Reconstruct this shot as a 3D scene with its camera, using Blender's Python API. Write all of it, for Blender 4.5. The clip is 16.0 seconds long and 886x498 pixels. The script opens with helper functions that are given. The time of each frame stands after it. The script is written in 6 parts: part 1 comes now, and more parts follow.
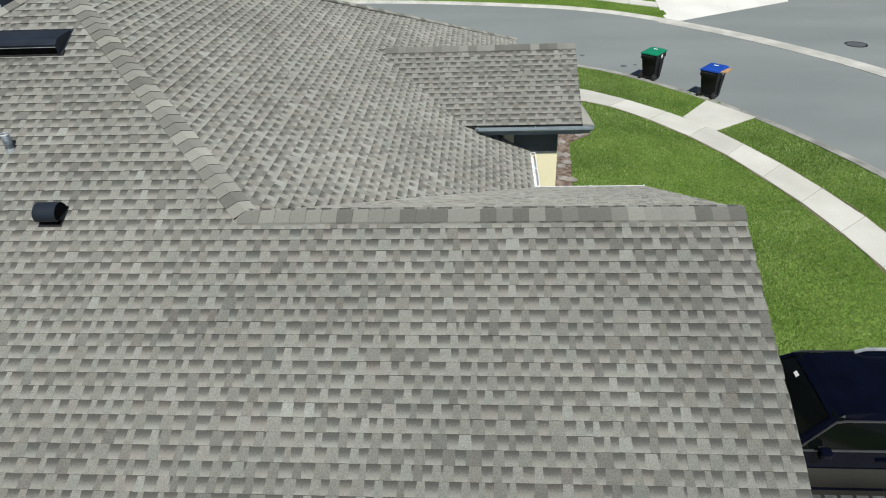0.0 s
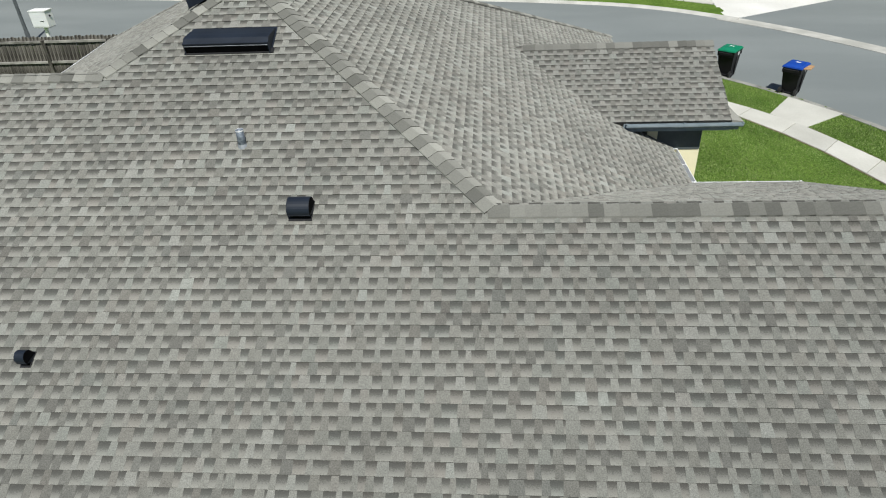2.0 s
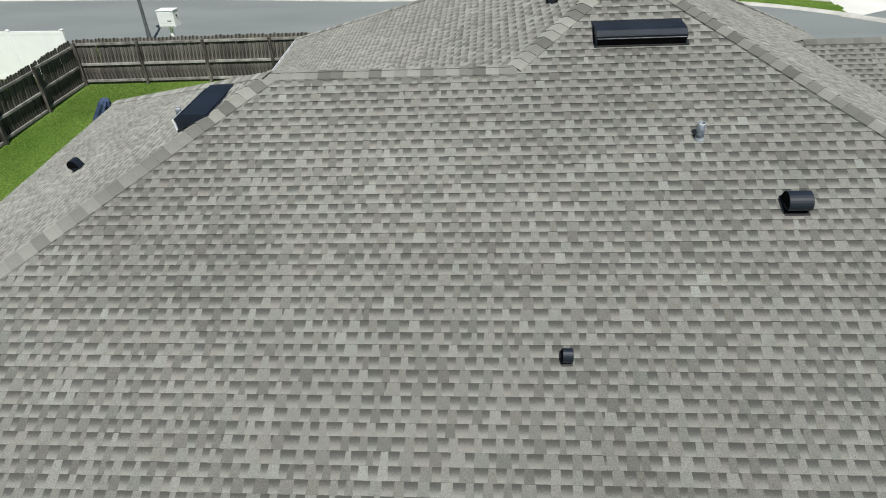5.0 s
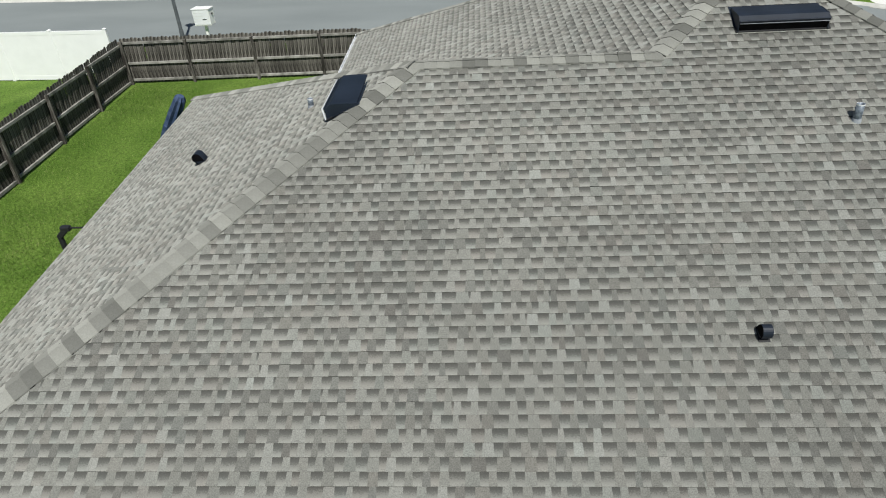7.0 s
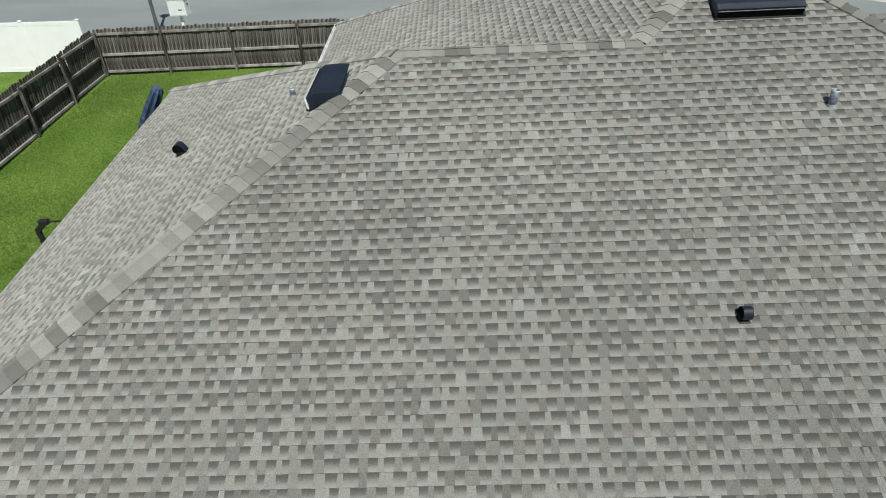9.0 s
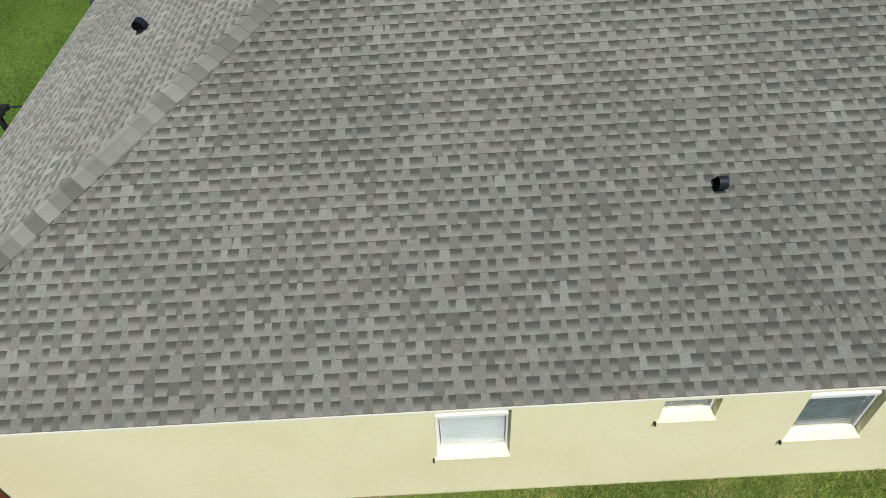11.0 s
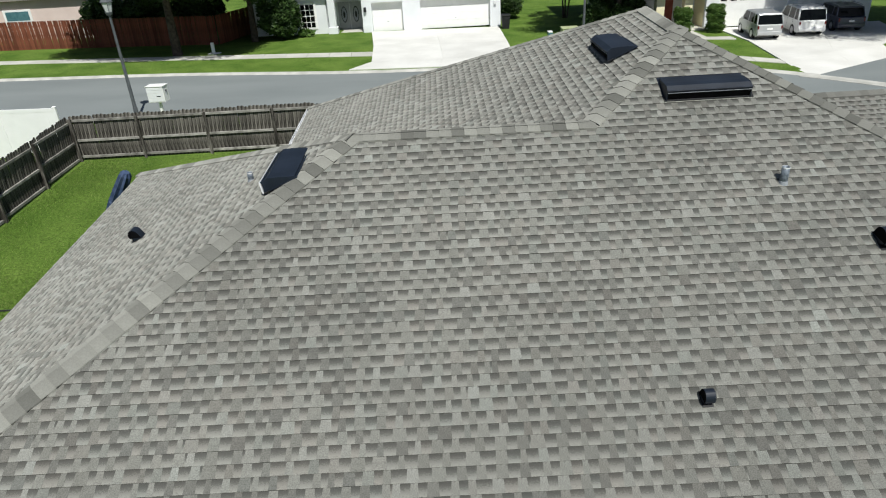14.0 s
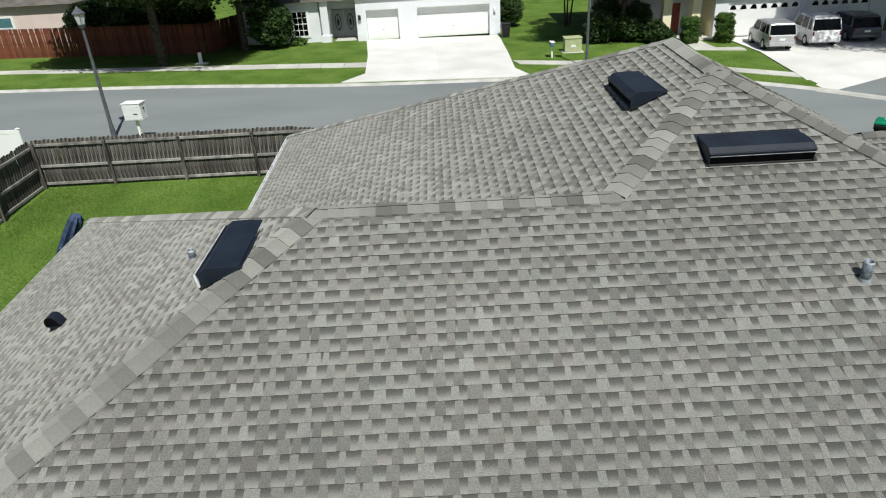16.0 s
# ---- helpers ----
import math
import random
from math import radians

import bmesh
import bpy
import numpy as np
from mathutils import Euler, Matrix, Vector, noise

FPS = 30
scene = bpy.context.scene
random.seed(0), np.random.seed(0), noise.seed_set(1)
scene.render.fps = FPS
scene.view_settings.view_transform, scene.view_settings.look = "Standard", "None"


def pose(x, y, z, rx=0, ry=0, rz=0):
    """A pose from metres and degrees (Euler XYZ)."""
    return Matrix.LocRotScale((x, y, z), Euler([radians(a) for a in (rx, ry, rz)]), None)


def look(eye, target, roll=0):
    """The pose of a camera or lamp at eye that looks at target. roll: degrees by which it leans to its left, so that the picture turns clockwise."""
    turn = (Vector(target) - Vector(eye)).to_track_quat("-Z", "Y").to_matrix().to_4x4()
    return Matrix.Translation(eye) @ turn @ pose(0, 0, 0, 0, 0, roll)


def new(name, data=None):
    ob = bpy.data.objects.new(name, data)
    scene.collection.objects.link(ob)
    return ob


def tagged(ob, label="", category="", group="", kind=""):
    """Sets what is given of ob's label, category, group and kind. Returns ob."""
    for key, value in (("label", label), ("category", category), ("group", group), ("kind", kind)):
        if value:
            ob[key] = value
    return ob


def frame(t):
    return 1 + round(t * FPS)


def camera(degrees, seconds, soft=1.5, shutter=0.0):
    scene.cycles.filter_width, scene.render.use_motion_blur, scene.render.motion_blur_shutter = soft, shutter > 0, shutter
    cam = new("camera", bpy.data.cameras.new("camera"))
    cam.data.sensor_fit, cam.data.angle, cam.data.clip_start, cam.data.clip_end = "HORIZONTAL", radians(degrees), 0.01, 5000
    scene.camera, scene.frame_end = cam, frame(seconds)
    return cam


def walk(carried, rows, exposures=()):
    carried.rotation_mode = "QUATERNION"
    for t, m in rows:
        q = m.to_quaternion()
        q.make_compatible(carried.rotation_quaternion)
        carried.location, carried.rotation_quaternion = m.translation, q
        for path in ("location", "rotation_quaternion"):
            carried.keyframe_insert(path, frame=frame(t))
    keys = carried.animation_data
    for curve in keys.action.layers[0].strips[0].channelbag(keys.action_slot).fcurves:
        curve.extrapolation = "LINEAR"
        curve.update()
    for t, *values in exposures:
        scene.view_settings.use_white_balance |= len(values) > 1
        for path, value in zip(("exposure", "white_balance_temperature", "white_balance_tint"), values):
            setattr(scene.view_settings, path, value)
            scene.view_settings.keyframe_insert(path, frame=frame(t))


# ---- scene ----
cam = camera(68.4, 16.0, soft=1.15)
PATH = [
    (0, (2.687, -0.29, 8.078), (2.549, 1.381, 6.987), -2.8),
    (0.5, (2.216, -0.328, 8.092), (2.079, 1.342, 7.001), -2.9),
    (1, (1.541, -0.441, 8.126), (1.403, 1.228, 7.034), -2.9),
    (1.5, (0.737, -0.537, 8.206), (0.595, 1.129, 7.108), -2.8),
    (2, (-0.178, -0.601, 8.24), (-0.32, 1.065, 7.143), -2.9),
    (2.5, (-1.227, -0.624, 8.312), (-1.368, 1.039, 7.211), -2.9),
    (3, (-2.334, -0.652, 8.341), (-2.477, 1.012, 7.242), -3.0),
    (3.5, (-3.434, -0.642, 8.35), (-3.575, 1.023, 7.252), -3.1),
    (4, (-4.404, -0.642, 8.343), (-4.547, 1.025, 7.248), -3.0),
    (4.5, (-5.222, -0.738, 8.334), (-5.372, 0.929, 7.24), -3.1),
    (5, (-5.962, -0.807, 8.331), (-6.115, 0.861, 7.237), -3.2),
    (5.2, (-6.203, -0.847, 8.311), (-6.364, 0.822, 7.22), -3.3),
    (7.3, (-8.234, -1.114, 8.346), (-8.354, 0.551, 7.246), -3.7),
    (7.5, (-8.237, -1.118, 8.349), (-8.353, 0.546, 7.248), -3.7),
    (8, (-8.164, -1.134, 8.33), (-8.283, 0.532, 7.23), -3.7),
    (8.2, (-8.165, -1.137, 8.325), (-8.281, 0.53, 7.227), -3.6),
    (10.3, (-8.315, -1.213, 8.332), (-8.317, 0.321, 7.049), -3.4),
    (10.5, (-8.295, -1.212, 8.334), (-8.303, 0.289, 7.012), -3.5),
    (11, (-8.285, -1.214, 8.332), (-8.298, 0.207, 6.924), -3.6),
    (11.5, (-8.275, -1.213, 8.313), (-8.29, 0.142, 6.841), -3.6),
    (12, (-8.291, -1.264, 8.241), (-8.294, 0.084, 6.763), -3.3),
    (12.5, (-8.21, -1.235, 8.255), (-8.214, 0.213, 6.876), -3.1),
    (12.7, (-7.985, -1.114, 8.33), (-8.026, 0.37, 6.99), -3.9),
    (12.8, (-7.939, -1.089, 8.33), (-7.99, 0.427, 7.026), -4.4),
    (13, (-7.962, -1.136, 8.312), (-7.995, 0.453, 7.098), -3.9),
    (13.5, (-7.892, -1.092, 8.293), (-7.914, 0.627, 7.272), -3.6),
    (14, (-7.832, -0.949, 8.286), (-7.848, 0.824, 7.36), -3.4),
    (14.5, (-7.789, -0.653, 8.295), (-7.806, 1.122, 7.374), -3.4),
    (15, (-7.717, -0.096, 8.334), (-7.732, 1.679, 7.413), -3.4),
    (15.5, (-7.651, 0.633, 8.365), (-7.666, 2.408, 7.443), -3.3),
    (16, (-7.624, 1.298, 8.433), (-7.638, 3.072, 7.511), -3.3),
]
walk(cam, [(t, look(eye, target, roll)) for t, eye, target, roll in PATH],
     [(0.0, 0.11), (5.0, 0.15), (8.2, 0.17), (10.3, 0.20), (10.6, 0.12), (11.0, -0.11), (12.0, -0.37), (12.6, -0.37), (13.0, -0.36), (13.5, -0.04), (14.0, 0.10), (16.0, 0.12)])

# ---- light ----
# sun high in the south, a little east of the house's axis
SUN = Vector((0.152, -0.528, 0.836)).normalized()
world = bpy.data.worlds.new("sky")
scene.world = world
world.use_nodes = True
wn = world.node_tree.nodes
sky = wn.new("ShaderNodeTexSky")
sky.sky_type = "NISHITA"
sky.sun_disc = False
sky.sun_elevation = math.asin(SUN.z)
sky.sun_rotation = math.atan2(SUN.x, SUN.y)
world.node_tree.links.new(sky.outputs[0], wn["Background"].inputs[0])
wn["Background"].inputs[1].default_value = 0.055
sun = new("sun", bpy.data.lights.new("sun", "SUN"))
sun.data.energy = 4.6
sun.data.angle = radians(0.53)
sun.data.color = (0.985, 0.985, 0.935)
sun.matrix_world = look(SUN * 60, (0, 0, 0))

# ---- materials ----


def mat(name, a, b=None, scale=3.0, rough=0.85, bump=0.0, fine=0.0, fine_scale=120.0, metal=0.0, rand=0.0, island=False, spec=0.3, coat=0.0, stretch=(1, 1, 1), contrast=(0.35, 0.65), drough=0.0):
    """Two-scale procedural surface: base colours a..b by broad noise, fine grain, bump; rand: how much pieces differ in value."""
    m = bpy.data.materials.new(name)
    m.use_nodes = True
    n, l = m.node_tree.nodes, m.node_tree.links
    p = n["Principled BSDF"]
    p.inputs["Roughness"].default_value = rough
    p.inputs["Metallic"].default_value = metal
    p.inputs["Specular IOR Level"].default_value = spec
    p.inputs["Diffuse Roughness"].default_value = drough
    p.inputs["Coat Weight"].default_value = coat
    p.inputs["Coat Roughness"].default_value = 0.04
    tc = n.new("ShaderNodeTexCoord")
    mp = n.new("ShaderNodeMapping")
    mp.inputs["Scale"].default_value = stretch
    l.new(tc.outputs["Object"], mp.inputs[0])
    t = n.new("ShaderNodeTexNoise")
    t.inputs["Scale"].default_value = scale
    t.inputs["Detail"].default_value = 5
    l.new(mp.outputs[0], t.inputs["Vector"])
    r = n.new("ShaderNodeValToRGB")
    r.color_ramp.elements[0].position, r.color_ramp.elements[1].position = contrast
    r.color_ramp.elements[0].color = (*a, 1)
    r.color_ramp.elements[1].color = (*(b or a), 1)
    l.new(t.outputs["Fac"], r.inputs[0])
    col = r.outputs[0]
    f = n.new("ShaderNodeTexNoise")
    f.inputs["Scale"].default_value = fine_scale
    f.inputs["Detail"].default_value = 3
    l.new(mp.outputs[0], f.inputs["Vector"])
    if fine or rand:
        v = n.new("ShaderNodeMath")
        v.operation = "MULTIPLY_ADD"
        l.new(f.outputs["Fac"], v.inputs[0])
        v.inputs[1].default_value, v.inputs[2].default_value = 2 * fine, 1 - fine
        val = v.outputs[0]
        if rand:
            src = n.new("ShaderNodeNewGeometry").outputs["Random Per Island"] if island else n.new("ShaderNodeObjectInfo").outputs["Random"]
            w = n.new("ShaderNodeMath")
            w.operation = "MULTIPLY_ADD"
            l.new(src, w.inputs[0])
            w.inputs[1].default_value, w.inputs[2].default_value = 2 * rand, 1 - rand
            x = n.new("ShaderNodeMath")
            x.operation = "MULTIPLY"
            l.new(w.outputs[0], x.inputs[0])
            l.new(val, x.inputs[1])
            val = x.outputs[0]
        h = n.new("ShaderNodeHueSaturation")
        l.new(col, h.inputs["Color"])
        l.new(val, h.inputs["Value"])
        col = h.outputs[0]
    l.new(col, p.inputs["Base Color"])
    if bump:
        bp = n.new("ShaderNodeBump")
        bp.inputs["Strength"].default_value = bump
        bp.inputs["Distance"].default_value = 0.01
        l.new(f.outputs["Fac"], bp.inputs["Height"])
        l.new(bp.outputs[0], p.inputs["Normal"])
    return m


def shingle_mat(name, single=False, blended=False):
    """Granule-covered shingle: each piece draws its own tone; blended pieces grade from pale granules at the butt to the dark band at the head."""
    m = bpy.data.materials.new(name)
    m.use_nodes = True
    n, l = m.node_tree.nodes, m.node_tree.links
    p = n["Principled BSDF"]
    p.inputs["Roughness"].default_value = 0.95
    p.inputs["Specular IOR Level"].default_value = 0.1
    p.inputs["Diffuse Roughness"].default_value = 1.0

    def math_node(op, x, y, z=None):
        k = n.new("ShaderNodeMath")
        k.operation = op
        for i, q in enumerate((x, y, z)):
            if q is None:
                continue
            if isinstance(q, (int, float)):
                k.inputs[i].default_value = q
            else:
                l.new(q, k.inputs[i])
        return k.outputs[0]

    def noise_node(scale, detail):
        k = n.new("ShaderNodeTexNoise")
        k.inputs["Scale"].default_value = scale
        k.inputs["Detail"].default_value = detail
        l.new(tc.outputs["Object"], k.inputs["Vector"])
        return k.outputs["Fac"]

    def ramp(fac, stops):
        k = n.new("ShaderNodeValToRGB")
        e = k.color_ramp.elements
        while len(e) < len(stops):
            e.new(0.5)
        for q, (at_, c_) in zip(e, stops):
            q.position, q.color = at_, (*c_, 1)
        l.new(fac, k.inputs[0])
        return k.outputs[0]

    tc = n.new("ShaderNodeTexCoord")
    pick = n.new("ShaderNodeObjectInfo").outputs["Random"] if single else n.new("ShaderNodeNewGeometry").outputs["Random Per Island"]
    white = n.new("ShaderNodeTexWhiteNoise")
    white.noise_dimensions = "1D"
    l.new(math_node("MULTIPLY", pick, 91.7), white.inputs["W"])
    grain, broad, mid = noise_node(80, 5), noise_node(0.55, 4), noise_node(9, 3)
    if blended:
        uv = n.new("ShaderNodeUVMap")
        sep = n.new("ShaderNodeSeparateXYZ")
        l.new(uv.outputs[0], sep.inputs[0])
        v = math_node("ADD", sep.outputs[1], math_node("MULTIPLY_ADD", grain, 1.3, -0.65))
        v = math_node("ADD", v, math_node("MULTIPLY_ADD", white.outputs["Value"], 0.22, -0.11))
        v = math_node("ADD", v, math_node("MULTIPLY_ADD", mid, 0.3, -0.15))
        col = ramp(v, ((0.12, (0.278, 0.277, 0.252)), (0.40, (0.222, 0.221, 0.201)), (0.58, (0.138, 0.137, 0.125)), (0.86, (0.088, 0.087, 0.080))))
    else:
        col = ramp(pick, ((0.0, (0.150, 0.149, 0.137)), (0.14, (0.172, 0.171, 0.156)), (0.36, (0.198, 0.198, 0.179)), (0.64, (0.218, 0.218, 0.198)), (0.86, (0.240, 0.241, 0.220)), (1.0, (0.268, 0.269, 0.248))))
    val = math_node("MULTIPLY_ADD", grain, 1.3, 0.35)
    val = math_node("MULTIPLY", val, math_node("MULTIPLY_ADD", broad, 0.46, 0.77))
    val = math_node("MULTIPLY", val, math_node("MULTIPLY_ADD", mid, 0.24, 0.88))
    val = math_node("MULTIPLY", val, math_node("MULTIPLY_ADD", white.outputs["Value"], 0.14, 0.93))
    h = n.new("ShaderNodeHueSaturation")
    l.new(col, h.inputs["Color"])
    l.new(val, h.inputs["Value"])
    # faint warm and cool drift from piece to piece
    tint = n.new("ShaderNodeMix")
    tint.data_type, tint.blend_type = "RGBA", "MULTIPLY"
    tint.inputs["Factor"].default_value = 1.0
    l.new(h.outputs[0], tint.inputs["A"])
    l.new(ramp(white.outputs["Value"], ((0.0, (1.0, 0.965, 0.955)), (0.25, (0.985, 0.98, 0.975)), (0.8, (0.98, 0.98, 0.98)), (1.0, (0.955, 0.985, 0.985)))), tint.inputs["B"])
    l.new(tint.outputs["Result"], p.inputs["Base Color"])
    bp = n.new("ShaderNodeBump")
    bp.inputs["Strength"].default_value = 0.4
    bp.inputs["Distance"].default_value = 0.01
    l.new(grain, bp.inputs["Height"])
    l.new(bp.outputs[0], p.inputs["Normal"])
    return m


TAB = shingle_mat("shingle_granules")
TAB_ONE = shingle_mat("shingle_granules_single", single=True)
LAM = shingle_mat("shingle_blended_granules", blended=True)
# cut asphalt edge; its dark tone also paints the shadow line under each course
EDGE_SHADE = mat("shingle_butt_edge_shade", (0.030, 0.029, 0.026), (0.055, 0.053, 0.048), 3, 0.95, 0.2, 0.2, 100, spec=0.1)
CAPM = mat("ridge_cap_granules", (0.188, 0.187, 0.169), (0.228, 0.227, 0.206), 1.5, 0.95, 0.25, 0.26, 60, rand=0.38, spec=0.1, drough=1.0)
DECK = mat("roof_underlay", (0.05, 0.05, 0.048), (0.07, 0.07, 0.066), 2, 0.95, 0.1, 0.2, 60)
STUCCO = mat("cream_stucco", (0.80, 0.735, 0.495), (0.87, 0.81, 0.575), 0.7, 0.9, 0.06, 0.05, 14, spec=0.2, contrast=(0.25, 0.75))
WHITE = mat("white_paint", (0.78, 0.78, 0.76), (0.82, 0.82, 0.80), 3, 0.5, 0.05, 0.03, 40)
TRIMW = mat("white_vinyl", (0.80, 0.80, 0.79), (0.84, 0.84, 0.83), 2, 0.45, 0.02, 0.02, 30)
METALW = mat("white_aluminium", (0.70, 0.71, 0.72), (0.78, 0.79, 0.80), 3, 0.4, 0.03, 0.05, 40)
BLACK = mat("black_painted_metal", (0.009, 0.013, 0.021), (0.015, 0.021, 0.033), 3, 0.5, 0.05, 0.1, 60, spec=0.3)
BLACKP = mat("black_plastic", (0.012, 0.012, 0.013), (0.020, 0.020, 0.022), 4, 0.5, 0.05, 0.1, 60, spec=0.4)
# near-black that stands in for deep shade in vent mouths and hood ends
BLACKD = mat("shade_black", (0.003, 0.003, 0.0035), (0.006, 0.006, 0.007), 8, 0.9, 0, 0.2, 60, spec=0.05)
GALV = mat("galvanised_lead", (0.24, 0.26, 0.29), (0.36, 0.38, 0.41), 12, 0.7, 0.1, 0.15, 60, metal=0.25)
LEADP = mat("stained_lead", (0.09, 0.11, 0.135), (0.22, 0.25, 0.29), 22, 0.55, 0.2, 0.3, 60, metal=0.3)
LAWN = mat("lawn_grass", (0.062, 0.120, 0.017), (0.125, 0.195, 0.038), 0.6, 0.95, 1.0, 1.1, 14, spec=0.1, contrast=(0.3, 0.7))


def grass_mat(name, stops, clump=1.3, clump_scale=13.0, patch=0.5):
    """Grass blades: each draws a tone from the stops; tufts and broad patches differ in value."""
    m = bpy.data.materials.new(name)
    m.use_nodes = True
    n, l = m.node_tree.nodes, m.node_tree.links
    p = n["Principled BSDF"]
    p.inputs["Roughness"].default_value = 0.75
    p.inputs["Specular IOR Level"].default_value = 0.2
    tc = n.new("ShaderNodeTexCoord")
    r = n.new("ShaderNodeValToRGB")
    e = r.color_ramp.elements
    while len(e) < len(stops):
        e.new(0.5)
    for q, (at_, c_) in zip(e, stops):
        q.position, q.color = at_, (*c_, 1)
    # drier and lusher patches shift the draw
    dry = n.new("ShaderNodeTexNoise")
    dry.inputs["Scale"].default_value = 1.7
    dry.inputs["Detail"].default_value = 5
    l.new(tc.outputs["Object"], dry.inputs["Vector"])
    shift = n.new("ShaderNodeMath")
    shift.operation = "MULTIPLY_ADD"
    l.new(dry.outputs["Fac"], shift.inputs[0])
    shift.inputs[1].default_value, shift.inputs[2].default_value = patch, -patch / 2
    draw = n.new("ShaderNodeMath")
    l.new(n.new("ShaderNodeNewGeometry").outputs["Random Per Island"], draw.inputs[0])
    l.new(shift.outputs[0], draw.inputs[1])
    l.new(draw.outputs[0], r.inputs[0])
    val = None
    for scale, gain in ((clump_scale, clump), (0.7, 1.2)):
        t = n.new("ShaderNodeTexNoise")
        t.inputs["Scale"].default_value = scale
        t.inputs["Detail"].default_value = 4
        l.new(tc.outputs["Object"], t.inputs["Vector"])
        k = n.new("ShaderNodeMath")
        k.operation = "MULTIPLY_ADD"
        l.new(t.outputs["Fac"], k.inputs[0])
        k.inputs[1].default_value, k.inputs[2].default_value = gain, 1 - gain / 2
        if val is not None:
            x = n.new("ShaderNodeMath")
            x.operation = "MULTIPLY"
            l.new(val, x.inputs[0])
            l.new(k.outputs[0], x.inputs[1])
            val = x.outputs[0]
        else:
            val = k.outputs[0]
    h = n.new("ShaderNodeHueSaturation")
    l.new(r.outputs[0], h.inputs["Color"])
    l.new(val, h.inputs["Value"])
    l.new(h.outputs[0], p.inputs["Base Color"])
    return m


BLADE = grass_mat("grass_blades", ((0.0, (0.050, 0.104, 0.012)), (0.45, (0.098, 0.172, 0.025)), (0.85, (0.152, 0.228, 0.048)), (1.0, (0.24, 0.27, 0.10))), 0.9)
BLADE_PALE = grass_mat("pale_grass_blades", ((0.0, (0.060, 0.122, 0.018)), (0.35, (0.128, 0.214, 0.046)), (0.7, (0.206, 0.298, 0.086)), (1.0, (0.34, 0.40, 0.18))))
BLADE_DRY = grass_mat("dry_grass_blades", ((0.0, (0.112, 0.180, 0.026)), (0.35, (0.200, 0.272, 0.052)), (0.68, (0.325, 0.355, 0.102)), (1.0, (0.54, 0.50, 0.23))), 1.0, 6.0, 1.1)
ASPHALT = mat("asphalt", (0.179, 0.198, 0.198), (0.217, 0.237, 0.235), 0.22, 0.9, 0.3, 0.12, 60, spec=0.2, stretch=(0.5, 1.4, 1))
CONC = mat("pale_concrete", (0.45, 0.44, 0.395), (0.56, 0.55, 0.50), 0.5, 0.88, 0.2, 0.12, 24, rand=0.07, spec=0.2)
CONCW = mat("bright_concrete", (0.60, 0.59, 0.555), (0.70, 0.69, 0.655), 0.45, 0.88, 0.2, 0.14, 16, rand=0.03, spec=0.2)
KERB = mat("kerb_concrete", (0.40, 0.395, 0.36), (0.55, 0.54, 0.50), 1.2, 0.9, 0.2, 0.15, 30, rand=0.08, spec=0.2)
GREYWOOD = mat("weathered_fence_wood", (0.036, 0.033, 0.028), (0.290, 0.272, 0.240), 2.6, 0.9, 0.4, 0.45, 30, rand=0.34, stretch=(7, 7, 0.6), spec=0.1, contrast=(0.42, 0.78))
RAILWOOD = mat("bleached_rail_wood", (0.15, 0.145, 0.13), (0.34, 0.33, 0.30), 3, 0.9, 0.4, 0.25, 30, rand=0.2, spec=0.1)
REDWOOD = mat("red_stained_wood", (0.15, 0.048, 0.026), (0.26, 0.085, 0.046), 2.0, 0.85, 0.3, 0.25, 30, rand=0.25, island=True, stretch=(5, 5, 0.7), spec=0.15)
KERBD = mat("stained_kerb_concrete", (0.19, 0.19, 0.175), (0.34, 0.335, 0.305), 1.6, 0.9, 0.2, 0.2, 30, rand=0.08, spec=0.2)
SOILM = mat("bare_soil", (0.13, 0.10, 0.065), (0.25, 0.20, 0.14), 3, 0.95, 0.6, 0.4, 40, spec=0.1)
MULCH = mat("bark_mulch", (0.085, 0.055, 0.042), (0.25, 0.20, 0.165), 6, 0.95, 0.9, 0.5, 30, spec=0.1)

# ---- building helpers ----


def link(name, verts, faces, mats, parent=None, label="", index=None, smooth=False, uv=None):
    """One mesh object from plain lists."""
    me = bpy.data.meshes.new(name)
    me.from_pydata([tuple(v) for v in verts], [], faces)
    for m in mats if isinstance(mats, (list, tuple)) else [mats]:
        me.materials.append(m)
    if index is not None:
        me.polygons.foreach_set("material_index", index)
    if smooth:
        me.polygons.foreach_set("use_smooth", [True] * len(me.polygons))
    if uv is not None:
        me.uv_layers.new(name="UVMap").data.foreach_set("uv", uv)
    me.update()
    ob = new(name, me)
    ob.parent = parent
    return tagged(ob, label)


def part(name, bm, material, parent=None, label="", smooth=False):
    """Link a bmesh as one mesh object."""
    me = bpy.data.meshes.new(name)
    bmesh.ops.recalc_face_normals(bm, faces=bm.faces)
    bm.to_mesh(me)
    bm.free()
    me.materials.append(material)
    if smooth:
        for p in me.polygons:
            p.use_smooth = True
    ob = new(name, me)
    ob.parent = parent
    return tagged(ob, label)


def empty(name, x, y, z, label, category, group="", kind="", rz=0.0):
    ob = new(name)
    ob.matrix_world = pose(x, y, z, 0, 0, rz)
    return tagged(ob, label, category, group, kind)


